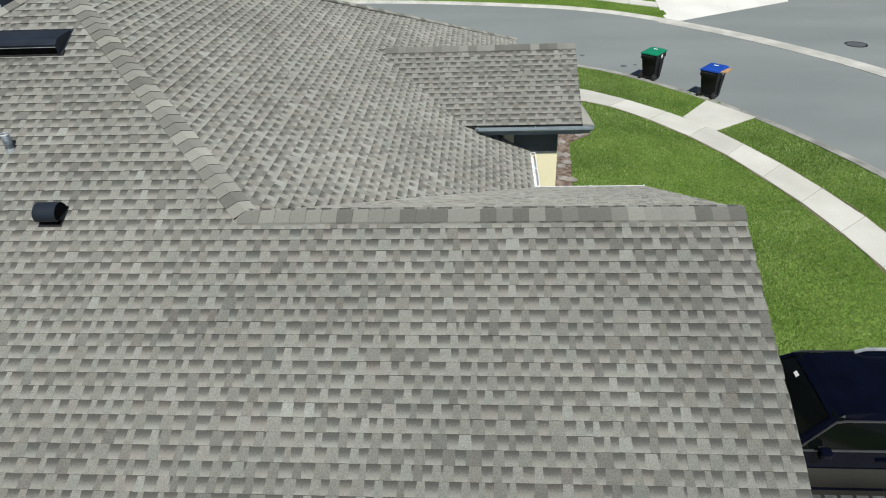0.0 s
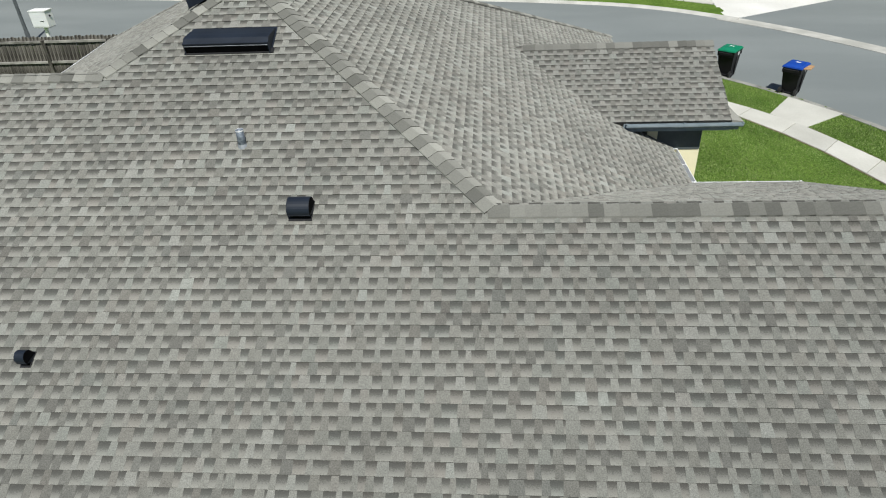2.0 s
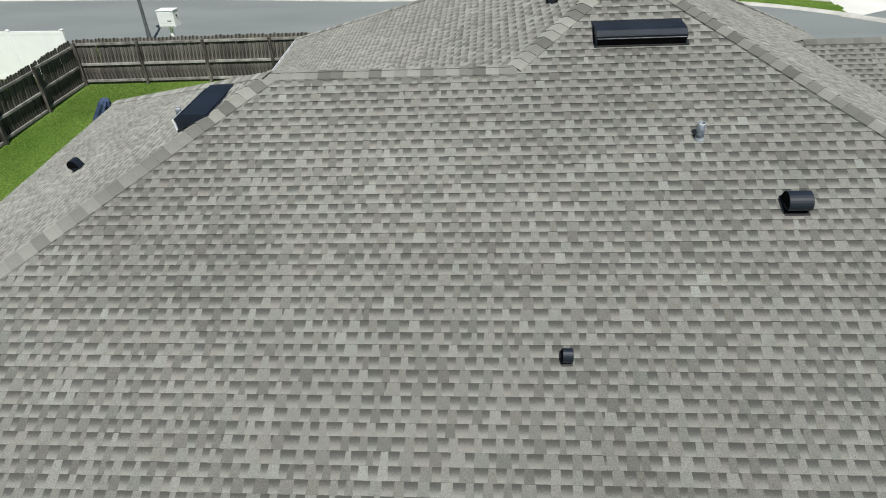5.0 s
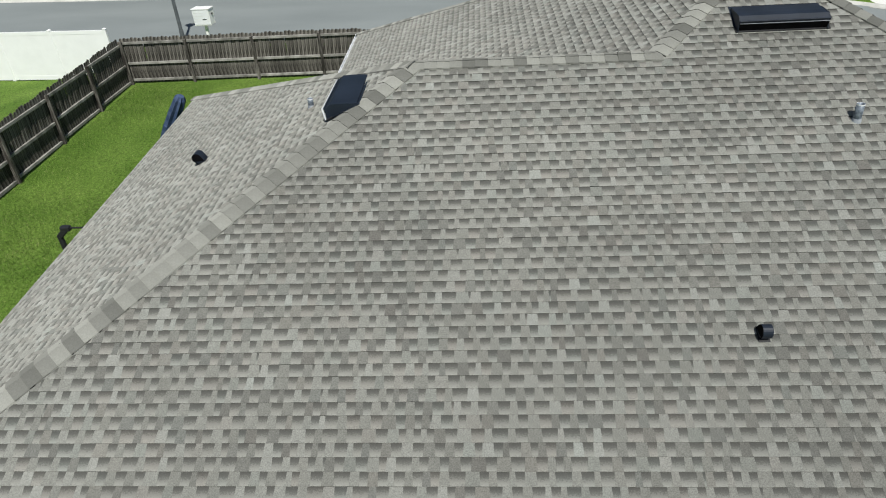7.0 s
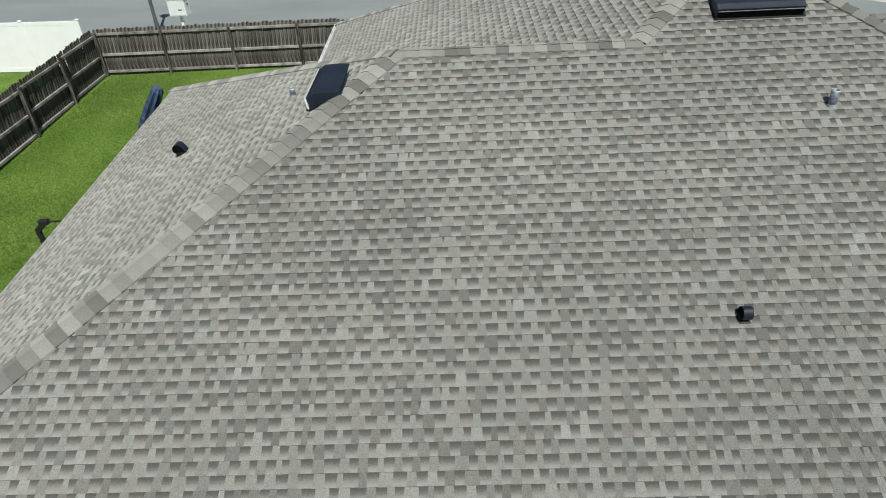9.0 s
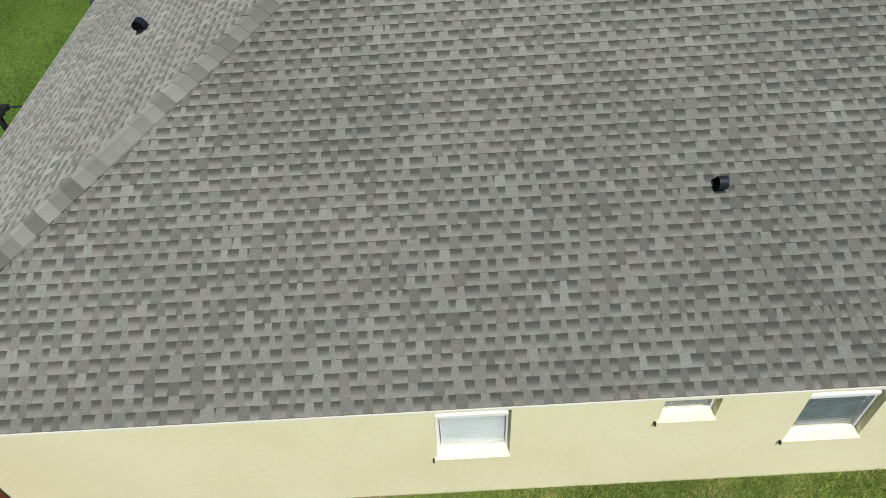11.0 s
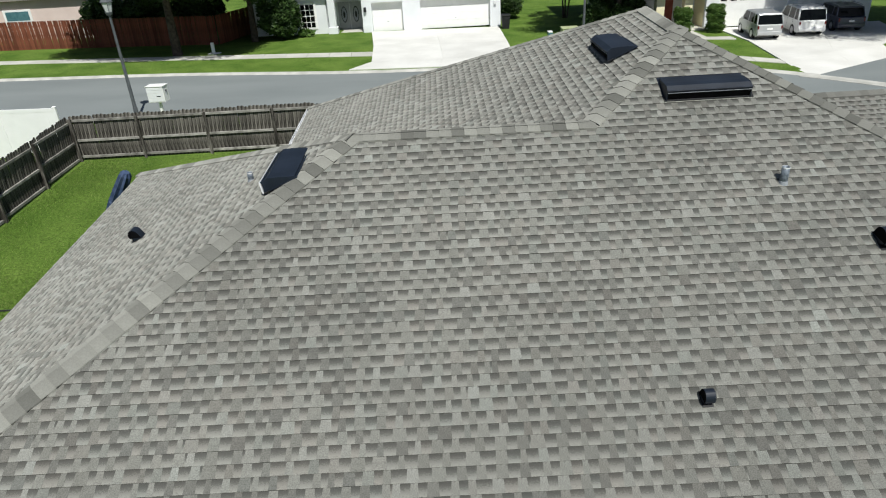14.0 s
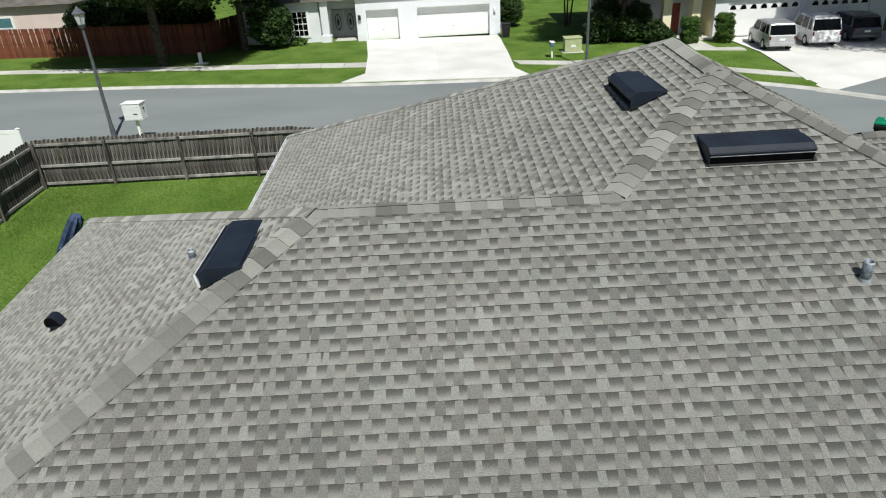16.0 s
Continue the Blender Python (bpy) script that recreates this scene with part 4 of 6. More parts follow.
def grass(name, x0, y0, x1, y1, count, label, seed, blade, tall=0.075, avoid=None, thin=1.0, bias=1.0):
    r = np.random.default_rng(seed)
    x, y = r.uniform(x0, x1, count), y1 - (y1 - y0) * r.uniform(0, 1, count) ** bias
    if avoid:
        keep = ~avoid(x, y)
        x, y = x[keep], y[keep]
    n = len(x)
    z = np.where(y > 2.7, grade(x, y) - 0.012, -0.165)
    a, h, w = r.uniform(0, 6.28, n), r.uniform(0.4, 1.0, n) * tall, r.uniform(0.005, 0.011, n) * thin
    lx, ly = r.uniform(-0.5, 0.5, n) * tall, r.uniform(-0.5, 0.5, n) * tall
    v = np.stack([np.stack([x - w * np.cos(a), y - w * np.sin(a), z], 1), np.stack([x + w * np.cos(a), y + w * np.sin(a), z], 1), np.stack([x + lx, y + ly, z + h], 1)], 1).reshape(-1, 3)
    me = bpy.data.meshes.new(name)
    me.vertices.add(3 * n)
    me.vertices.foreach_set("co", v.ravel())
    me.loops.add(3 * n)
    me.loops.foreach_set("vertex_index", np.arange(3 * n))
    me.polygons.add(n)
    me.polygons.foreach_set("loop_start", np.arange(0, 3 * n, 3))
    me.materials.append(blade)
    me.update(calc_edges=True)
    tagged(new(name, me), label, "grass", kind="stuff")


# bare soil along the foot of the south wall, its edge uneven
SOIL = lambda x: 2.695 - np.clip((-8.5 - x) / 4.0, 0.0, 1.0) * (0.055 + 0.075 * np.sin(1.3 * x + 1.0) + 0.03 * np.sin(5.1 * x)) - 0.004 * np.sin(11 * x)
sx_ = np.arange(-14.8, 5.0, 0.06)
sv_ = [p for a in sx_ for p in ((a, 2.699, -0.138), (a, float(SOIL(a)) + 0.01, -0.146))]
tagged(link("soil_strip", sv_, [(2 * i, 2 * i + 1, 2 * i + 3, 2 * i + 2) for i in range(len(sx_) - 1)], SOILM), "bare brown soil along the foot of the wall", "soil", kind="structure")
# the sward thins out towards the open lawn
FADE_OUT = lambda x, y: np.abs(np.sin(x * 127.1 + y * 311.7) * 4375.5) % 1.0 > np.clip((y + 3.4) / 2.6, 0, 1) * np.clip((4.5 - x) / 3.0, 0, 1)
grass("grass", -14.6, -3.4, 4.5, 2.68, 620000, "short green and straw-coloured grass along the south wall", 3, BLADE_DRY, 0.078, lambda x, y: (y > SOIL(x) + 0.09 * np.sin(173 * x + 311 * y) + 0.01) | FADE_OUT(x, y), 0.62, 1.35)

# ---- pavement, drives and beds ----
W_OUT = smooth_line([(-2.0, 26.6), (2.5, 25.2), (6.31, 22.99), (7.93, 21.45), (9.2, 20.4), (9.9, 19.46), (10.27, 18.65), (10.72, 17.7), (11.13, 16.66), (11.47, 15.64), (11.78, 14.72), (11.97, 13.67), (12.3, 11), (12.5, 6), (12.6, -12)], 0.3)
W_IN = smooth_line([(-2.6, 25.3), (2.0, 23.9), (5.9, 21.5), (7.5, 20.3), (8.75, 19.05), (9.4, 18.05), (9.80, 17.28), (10.19, 16.17), (10.56, 15.17), (10.83, 14.03), (11.06, 13.1), (11.21, 12.34), (11.35, 9.5), (11.4, 4), (11.4, -12)], 0.3)


def slab_walk(name, out, inn, n, lift, label, group="", zf=street_level):
    """A pavement of separate concrete flags between two lines."""
    a, b = resample(out, n + 1), resample(inn, n + 1)
    w = empty(name, 0, 0, 0, label, "pavement", kind="structure")
    for i in range(n):
        c = [a[i], a[i + 1], b[i + 1], b[i]]
        mid = sum(c, Vector((0, 0))) / 4
        c = [mid + (p - mid) * 0.986 for p in c]
        z = [grade(p.x, p.y) if zf is None else zf(p.x) for p in c]
        rings = [[(p.x, p.y, h + lift - 0.12) for p, h in zip(c, z)], [(p.x, p.y, h + lift - 0.008) for p, h in zip(c, z)], [((p - mid).x * 0.992 + mid.x, (p - mid).y * 0.992 + mid.y, h + lift) for p, h in zip(c, z)]]
        part("paving_slab", loft(rings), CONC, w)


slab_walk("pavement_corner", W_OUT, W_IN, 30, 0.045, "pale concrete pavement curving through the lawn", zf=None)
slab_walk("pavement_link", [Vector((9.1, 20.5)), Vector((10.33, 22.15))], [Vector((9.85, 19.4)), Vector((11.5, 20.55))], 1, 0.03, "pale concrete apron from pavement to kerb", zf=None)
slab_walk("pavement_far", [Vector((-60, 48.4)), Vector((-36.8, 46.5)), Vector((-25.4, 45.6)), Vector((-12.1, 44.3))], [Vector((-60, 47.2)), Vector((-36.7, 45.4)), Vector((-25.0, 44.3)), Vector((-12.05, 42.95))], 32, 0.04, "pale concrete pavement across the street", zf=None)
slab_walk("pavement_far_east", [Vector((-2.9, 43.1)), Vector((0.2, 42.3)), Vector((3.7, 41.9)), Vector((9.2, 38.6)), Vector((11.8, 36.85))], [Vector((-2.6, 41.95)), Vector((0.2, 41.2)), Vector((3.4, 40.8)), Vector((8.9, 37.5)), Vector((11.6, 35.75))], 10, 0.04, "pale concrete pavement beyond the lamp post", zf=None)


def drive(name, rows, label, lift=0.05, foot=None):
    """A concrete driveway in big bays; rows: left and right edge, from street to house."""
    w = empty(name, 0, 0, 0, label, "driveway", kind="structure")
    for (a, b), (c, d) in zip(rows, rows[1:]):
        for k in range(2):
            p = [Vector(a).lerp(Vector(b), k / 2), Vector(a).lerp(Vector(b), (k + 1) / 2), Vector(c).lerp(Vector(d), (k + 1) / 2), Vector(c).lerp(Vector(d), k / 2)]
            mid = sum(p, Vector((0, 0))) / 4
            p = [mid + (q - mid) * 0.9988 for q in p]
            z = [max(grade(q.x, q.y), street_level(q.x)) + lift for q in p]
            if foot is not None and a == rows[0][0]:
                z[0], z[1] = (street_level(q.x) + foot for q in p[:2])
            part("paving_slab", loft([[(q.x, q.y, h - 0.25) for q, h in zip(p, z)], [(q.x, q.y, h) for q, h in zip(p, z)]]), CONCW, w)


drive("driveway_white_house", [((-13.2, 38.95), (-2.2, 38.5)), ((-12.0, 41.0), (-3.0, 40.8)), ((-12.3, 46.5), (-2.9, 46.0)), ((-12.9, 52.55), (-2.9, 52.4))], "wide pale concrete driveway of the white house")
drive("driveway_corner_house", [((11.45, 33.0), (18.8, 37.2)), ((11.7, 36.6), (19.3, 39.6)), ((12.4, 42.5), (22.5, 42.5)), ((12.2, 47.6), (24.0, 47.6))], "wide pale concrete driveway with parked cars", 0.06, -0.085)
drive("driveway_home", [((12.9, 3.0), (12.9, 8.4)), ((5.2, 3.0), (5.2, 8.4))], "concrete driveway in front of the garage")
bed_line = [(3.22, 10.2), (4.3, 10.3), (4.9, 11.0), (4.9, 15.0), (5.0, 16.5), (5.1, 17.8), (5.8, 18.4), (5.9, 19.1), (4.9, 19.3), (4.1, 18.5), (4.1, 11.84), (3.22, 11.84)]
tagged(part("mulch_bed", prism(bed_line, -0.1, 0.03), MULCH), "reddish bark mulch bed beside the entry", "mulch bed", kind="structure")
STONE = mat("pale_stone", (0.20, 0.18, 0.165), (0.36, 0.335, 0.31), 4, 0.9, 0.3, 0.2, 20, rand=0.2, spec=0.2)
for i_ in range(12):
    px, py = [(4.7, 14.6), (4.75, 15.4), (4.8, 16.2), (4.8, 17.0), (4.9, 17.8), (5.3, 18.5), (5.6, 18.8), (5.1, 18.9)][i_ % 8]
    st = empty("stone", px + rng.uniform(-0.15, 0.15), py + rng.uniform(-0.25, 0.25), 0.0, "pale flat stone lying on the mulch", "stone", "bed stones", rz=rng.uniform(0, 180))
    b_ = bmesh.new()
    bmesh.ops.create_icosphere(b_, subdivisions=2, radius=0.13)
    for v_ in b_.verts:
        v_.co = Vector((v_.co.x * rng.uniform(1.0, 1.5), v_.co.y * rng.uniform(0.8, 1.1), v_.co.z * 0.45 + 0.05)) * (1 + 0.12 * noise.noise(v_.co * 9))
    part("rock", b_, STONE, st)




def soil_edge(name, line, side, seed):
    """Bare trimmed soil between pavement and turf."""
    r = random.Random(seed)
    pts_ = resample(line, 150)
    o = side_line(pts_, side * 0.01)
    v, f = [], []
    for p in o:
        v.append((p.x, p.y, float(grade(p.x, p.y)) + 0.03))
    w = [side_line(pts_, side * (0.025 + 0.035 * r.random()))[i] for i in range(len(pts_))]
    v += [(q.x, q.y, float(grade(q.x, q.y)) + 0.022) for q in w]
    n = len(pts_)
    f = [(i, i + 1, n + i + 1, n + i) for i in range(n - 1)]
    tagged(link(name, v, f, SOILM), "bare brown soil edge between pavement and turf", "soil", kind="structure")


soil_edge("soil_edge_outer", W_OUT, 1, 61)
soil_edge("soil_edge_inner", W_IN, -1, 62)

# ---- foliage ----
LEAF = mat("dark_leaves", (0.018, 0.042, 0.010), (0.045, 0.085, 0.018), 1.5, 0.6, 0, 0.25, 20, rand=0.4, island=True, spec=0.3)
LEAFL = mat("bright_leaves", (0.045, 0.10, 0.016), (0.09, 0.16, 0.03), 2, 0.6, 0, 0.25, 20, rand=0.35, island=True, spec=0.3)
BARK = mat("bark", (0.045, 0.036, 0.028), (0.10, 0.082, 0.066), 5, 0.95, 0.6, 0.3, 25, spec=0.1)


def leaves(centres, per, size, r):
    v, f = [], []
    for (cx, cy, cz), rad in centres:
        for _ in range(per):
            d = Vector((r.gauss(0, 1), r.gauss(0, 1), r.gauss(0, 1))).normalized() * rad * (0.55 + 0.5 * r.random())
            p = Vector((cx, cy, cz)) + Vector((d.x, d.y, d.z * 0.8))
            a = Vector((r.gauss(0, 1), r.gauss(0, 1), r.gauss(0, 0.6))).normalized()
            b = a.cross(Vector((r.gauss(0, 1), r.gauss(0, 1), r.gauss(0, 1)))).normalized()
            s = size * r.uniform(0.6, 1.3)
            k = len(v)
            v += [p - a * s, p + b * s * 0.45, p + a * s, p - b * s * 0.45]
            f.append((k, k + 1, k + 2, k + 3))
    return v, f


def limb(bm, p, q, r0, r1, seg=8):
    d = Vector(q) - Vector(p)
    m = Matrix.Translation(p) @ d.to_track_quat("Z", "Y").to_matrix().to_4x4()
    tube(r0, r1, 0, d.length, seg, m, bm)


def tree(x, y, height, spread, trunk_r, seed, label, leaf, clumps=26, per=170, size=0.16, stems=1, low=0.45, floor=0.0, lean=(0.0, 0.0)):
    r = random.Random(seed)
    z = grade(x, y)
    t = empty("tree", x, y, z, label, "tree", "street trees")
    bm = bmesh.new()
    cs = []
    for s in range(stems):
        a0 = r.uniform(0, 6.28)
        off = 0.18 * (stems > 1)
        base = Vector((off * math.cos(a0), off * math.sin(a0), -0.1))
        fork = Vector((off * 2.5 * math.cos(a0) + r.uniform(-0.2, 0.2), off * 2.5 * math.sin(a0), height * low))
        limb(bm, base, fork, trunk_r * 1.2, trunk_r * 0.75, 10)
        for i in range(9):
            a, q = 6.283 * i / 9 * 2 + r.uniform(-0.3, 0.3), spread * (0.35 + 0.45 * ((i * 5) % 9) / 9)
            e = fork + Vector((math.cos(a) * q + lean[0], math.sin(a) * q + lean[1], height * r.uniform(0.08, 0.40)))
            limb(bm, fork, e, trunk_r * 0.5, trunk_r * 0.16, 7)
            cs.append(e)
    part("trunk", bm, BARK, t)
    centres = []
    for i in range(clumps):
        e = cs[i % len(cs)]
        rad = spread * r.uniform(0.2, 0.36)
        centres.append(((e.x + r.uniform(-1, 1) * spread * 0.35, e.y + r.uniform(-1, 1) * spread * 0.35, max(e.z + r.uniform(-0.12, 0.25) * height, floor + 0.75 * rad)), rad))
    v, f = leaves(centres, per, size, r)
    link("crown", v, f, leaf, t)
    return t


def shrub(x, y, w, d, h, seed, label, leaf, boxy=False, per=60, size=0.09, category="shrub"):
    r = random.Random(seed)
    t = empty("shrub", x, y, grade(x, y), label, category, "garden shrubs")
    bm = bmesh.new()
    for i in range(6):
        a = r.uniform(0, 6.28)
        limb(bm, (0.05 * math.cos(a), 0.05 * math.sin(a), -0.05), (w * 0.3 * math.cos(a), d * 0.3 * math.sin(a), h * 0.7), 0.03, 0.012, 6)
    part("stem", bm, BARK, t)
    n = int(18 + 14 * w * d) + (60 if boxy else 0)
    cs = []
    for i in range(n):
        if boxy:
            c = (r.uniform(-0.36, 0.36) * w, r.uniform(-0.36, 0.36) * d, r.uniform(0.06, 0.9) * h)
        else:
            q = Vector((r.gauss(0, 1), r.gauss(0, 1), r.gauss(0, 1))).normalized() * r.random() ** 0.4
            c = (q.x * w * 0.4, q.y * d * 0.4, h * 0.5 + q.z * h * 0.4)
        cs.append((c, 0.16 * min(w, d, h) + 0.08))
    v, f = leaves(cs, per, size, r)
    v = [(p[0], p[1], max(p[2], 0.01)) for p in v]
    link("foliage", v, f, leaf, t)


# ---- bins at the kerb ----
TYRE = mat("tyre_rubber", (0.012, 0.012, 0.012), (0.022, 0.022, 0.022), 6, 0.85, 0, 0.1, 40)
GREEN = mat("green_plastic", (0.004, 0.17, 0.085), (0.006, 0.21, 0.11), 5, 0.45, 0, 0.06, 40)
BLUE = mat("blue_plastic", (0.008, 0.05, 0.30), (0.012, 0.065, 0.36), 5, 0.45, 0, 0.06, 40)
BINP = mat("black_bin_plastic", (0.006, 0.006, 0.007), (0.010, 0.010, 0.011), 4, 0.45, 0.05, 0.1, 60, spec=0.25)
HUBG = mat("grey_wheel_plastic", (0.045, 0.046, 0.048), (0.06, 0.061, 0.063), 6, 0.5, 0, 0.1, 40)
CARD = mat("cardboard", (0.40, 0.24, 0.12), (0.48, 0.30, 0.16), 5, 0.9, 0, 0.1, 30)


def wheelie_bin(x, y, rz, lid, label):
    z = street_level(x) - 0.095
    b = empty("wheelie_bin", x, y, z, label, "wheelie bin", "bins at the kerb", rz=rz)
    body = loft([[(-0.24, -0.27, 0.04), (0.24, -0.27, 0.04), (0.24, 0.22, 0.04), (-0.24, 0.22, 0.04)], [(-0.30, -0.34, 0.78), (0.30, -0.34, 0.78), (0.30, 0.36, 0.78), (-0.30, 0.36, 0.78)], [(-0.33, -0.37, 0.80), (0.33, -0.37, 0.80), (0.33, 0.40, 0.80), (-0.33, 0.40, 0.80)], [(-0.33, -0.37, 0.96), (0.33, -0.37, 0.96), (0.33, 0.40, 0.96), (-0.33, 0.40, 0.96)]])
    part("body", body, BINP, b, "black ribbed plastic tub")
    rings = []
    for s, h in ((1.0, 0.965), (1.03, 0.985), (1.0, 1.02), (0.8, 1.06), (0.3, 1.075)):
        rings.append([(-0.34 * s, -0.40 * s, h), (0.34 * s, -0.40 * s, h), (0.34 * s, 0.42 * s, h), (-0.34 * s, 0.42 * s, h)])
    l = part("lid", loft(rings), lid, b, "domed plastic lid")
    part("label_plate", box(-0.10, -0.10, 1.072, 0.06, -0.02, 1.08), METALW, l)
    for s in (-1, 1):
        part("side_label", box(min(s * 0.331, s * 0.336), -0.10, 0.82, max(s * 0.331, s * 0.336), 0.02, 0.93), METALW, b)
    part("badge", box(-0.09, -0.352, 0.62, 0.09, -0.33, 0.76, 0.0, pose(0, -0.015, 0, 0, 0, 0)), WHITE, b)
    for s in (-1, 1):
        wh = part("wheel", tube(0.145, 0.145, -0.035, 0.035, 20, pose(s * 0.275, 0.325, 0.145, 0, 90, 0)), TYRE, b)
        part("rim", tube(0.095, 0.085, -0.041, 0.041, 16, pose(s * 0.275, 0.325, 0.145, 0, 90, 0)), HUBG, wh)
        part("hub", tube(0.045, 0.035, -0.050, 0.050, 12, pose(s * 0.275, 0.325, 0.145, 0, 90, 0)), BINP, wh)
    part("axle", tube(0.015, 0.015, -0.29, 0.29, 8, pose(0, 0.325, 0.145, 0, 90, 0)), BLACKP, b)
    for s in (-1, 1):
        part("axle_bracket", box(s * 0.17 - 0.03, 0.20, 0.10, s * 0.17 + 0.03, 0.35, 0.19, 0.008), BINP, b)
        part("side_rib", box(min(s * 0.27, s * 0.312), -0.02, 0.12, max(s * 0.27, s * 0.312), 0.02, 0.80, 0.006), BINP, b)
    part("handle", tube(0.018, 0.018, -0.26, 0.26, 10, pose(0, 0.46, 0.93, 0, 90, 0)), BLACKP, b)
    b.scale = (0.96, 0.97, 1.06)
    return b


wheelie_bin(8.97, 24.77, 141, GREEN, "black wheeled bin with a bright green lid at the kerb")
bb = wheelie_bin(10.62, 22.75, 139, BLUE, "black wheeled bin with a blue lid and cardboard sticking out")
part("cardboard", box(-0.60, -0.22, 0.93, -0.20, 0.36, 0.965, 0.004, pose(0, 0, 0, 3, 3, 6)), CARD, bb, "brown cardboard under the lid")


# ---- cars ----
RIM = mat("alloy_rim", (0.45, 0.46, 0.48), (0.55, 0.56, 0.58), 6, 0.3, 0, 0.05, 40, metal=0.9)
CARGLASS = mat("tinted_car_glass", (0.002, 0.003, 0.003), (0.003, 0.004, 0.004), 2, 0.05, 0, 0, spec=0.16)
REDL = mat("red_lamp", (0.10, 0.008, 0.008), (0.16, 0.012, 0.012), 6, 0.2, 0, 0)
RUBM = mat("worn_tread_rubber", (0.05, 0.052, 0.055), (0.085, 0.087, 0.09), 8, 0.8, 0.2, 0.2, 40)
BELTM = mat("satin_belt_trim", (0.055, 0.058, 0.062), (0.075, 0.078, 0.082), 4, 0.35, 0, 0, metal=0.5)
PAINT_N = mat("navy_car_paint", (0.0015, 0.002, 0.006), (0.0025, 0.0035, 0.010), 2, 0.16, 0, 0.02, 40, spec=0.05)
PAINT_S = mat("silver_car_paint", (0.42, 0.43, 0.43), (0.47, 0.48, 0.48), 2, 0.35, 0, 0.03, 40, metal=0.4, coat=0.8)
PAINT_W = mat("white_car_paint", (0.74, 0.74, 0.73), (0.78, 0.78, 0.77), 2, 0.35, 0, 0.02, 40, coat=0.8)
PAINT_D = mat("dark_blue_car_paint", (0.03, 0.035, 0.06), (0.04, 0.047, 0.075), 2, 0.3, 0, 0.03, 40, coat=0.8)
TRIMD = mat("dark_taupe_trim", (0.015, 0.0142, 0.0125), (0.021, 0.020, 0.0175), 2, 0.4, 0, 0.05, 40, spec=0.25)


def car(x, y, z, rz, L, W, H, paint, label, hood=0.95, hood_len=0.30, rear=0.05, two_tone=None, rails=True, tumble=0.13):
    """A boxy car, nose towards local -x. Lower body, cabin with real window panes, wheels and lamps."""
    c = empty("car", x, y, z, label, "car", "parked cars", rz=rz)
    h, belt = L / 2, hood
    clear = 0.24

    def ring(px, half, top, bot=clear):
        return [(px, -half * 0.93, bot), (px, -half, bot + 0.18), (px, -half, belt * 0.72), (px, -half * 0.97, top), (px, half * 0.97, top), (px, half, belt * 0.72), (px, half, bot + 0.18), (px, half * 0.93, bot)]
    half = W / 2
    secs = [ring(-h, half * 0.72, belt * 0.72, 0.36), ring(-h + 0.12, half * 0.90, belt * 0.84, 0.26), ring(-h + 0.5, half * 0.985, belt * 0.93), ring(-h + hood_len * L, half, belt), ring(0.1 * L, half, belt + 0.01), ring(h - 0.25, half * 0.98, belt + 0.01), ring(h - 0.05, half * 0.93, belt, 0.32), ring(h, half * 0.86, belt * 0.95, 0.4)]
    part("body", loft(secs), paint, c)
    if two_tone:
        for s in (-1, 1):
            part("side_cladding", box(-h + 0.45, min(s * half, s * (half + 0.015)), 0.58, h - 0.4, max(s * half, s * (half + 0.015)), belt * 0.765, 0.006), two_tone, c)
            sb = part("running_board", box(-h + 1.2, min(s * (half - 0.05), s * (half + 0.26)), 0.44, h - 1.25, max(s * (half - 0.05), s * (half + 0.26)), 0.51, 0.012), TRIMD, c)
            for i in range(9):
                part("tread", box(-h + 1.35 + i * 0.2, s * (half + 0.13) - 0.05, 0.51, -h + 1.5 + i * 0.2, s * (half + 0.13) + 0.05, 0.516), RUBM, sb)
    x0, x1 = -h + hood_len * L, h - rear * L
    r0, r1 = x0 + 0.62, x1 - 0.28
    t = half - tumble
    # cabin as tinted glass volume, roof and pillars in paint
    g = loft([[(x0 + 0.04, -half * 0.95, belt), (x1 - 0.03, -half * 0.95, belt), (x1 - 0.03, half * 0.95, belt), (x0 + 0.04, half * 0.95, belt)], [(r0, -t, H - 0.07), (r1, -t, H - 0.07), (r1, t, H - 0.07), (r0, t, H - 0.07)]])
    part("window_glass", g, CARGLASS, c, "tinted window glass")
    roof = []
    for px, dz, k in ((r0 - 0.06, -0.09, 1.0), (r0 + 0.1, -0.03, 1.01), (r0 + 0.5, 0.0, 1.0), (r1 - 0.4, 0.0, 1.0), (r1 + 0.04, -0.04, 1.0), (r1 + 0.08, -0.09, 0.97)):
        roof.append([(px, -t * 1.03 * k, H - 0.09 + dz * 0.4), (px, -t * 0.92 * k, H - 0.015 + dz), (px, -t * 0.4, H + 0.01 + dz), (px, t * 0.4, H + 0.01 + dz), (px, t * 0.92 * k, H - 0.015 + dz), (px, t * 1.03 * k, H - 0.09 + dz * 0.4)])
    rf = part("roof_panel", loft(roof), paint, c, smooth=False)

    def pillar(xa, xb, s, w):
        b = bmesh.new()
        lo, hi = Vector((xa, s * half * 0.96, belt - 0.01)), Vector((xb, s * t * 1.01, H - 0.08))
        loft([[lo + Vector((-w / 2, 0, 0)), lo + Vector((w / 2, 0, 0)), lo + Vector((w / 2, -s * 0.05, 0)), lo + Vector((-w / 2, -s * 0.05, 0))], [hi + Vector((-w / 2, 0, 0)), hi + Vector((w / 2, 0, 0)), hi + Vector((w / 2, -s * 0.05, 0)), hi + Vector((-w / 2, -s * 0.05, 0))]], b)
        part("pillar", b, paint, c)
    mid = (r0 + r1) / 2
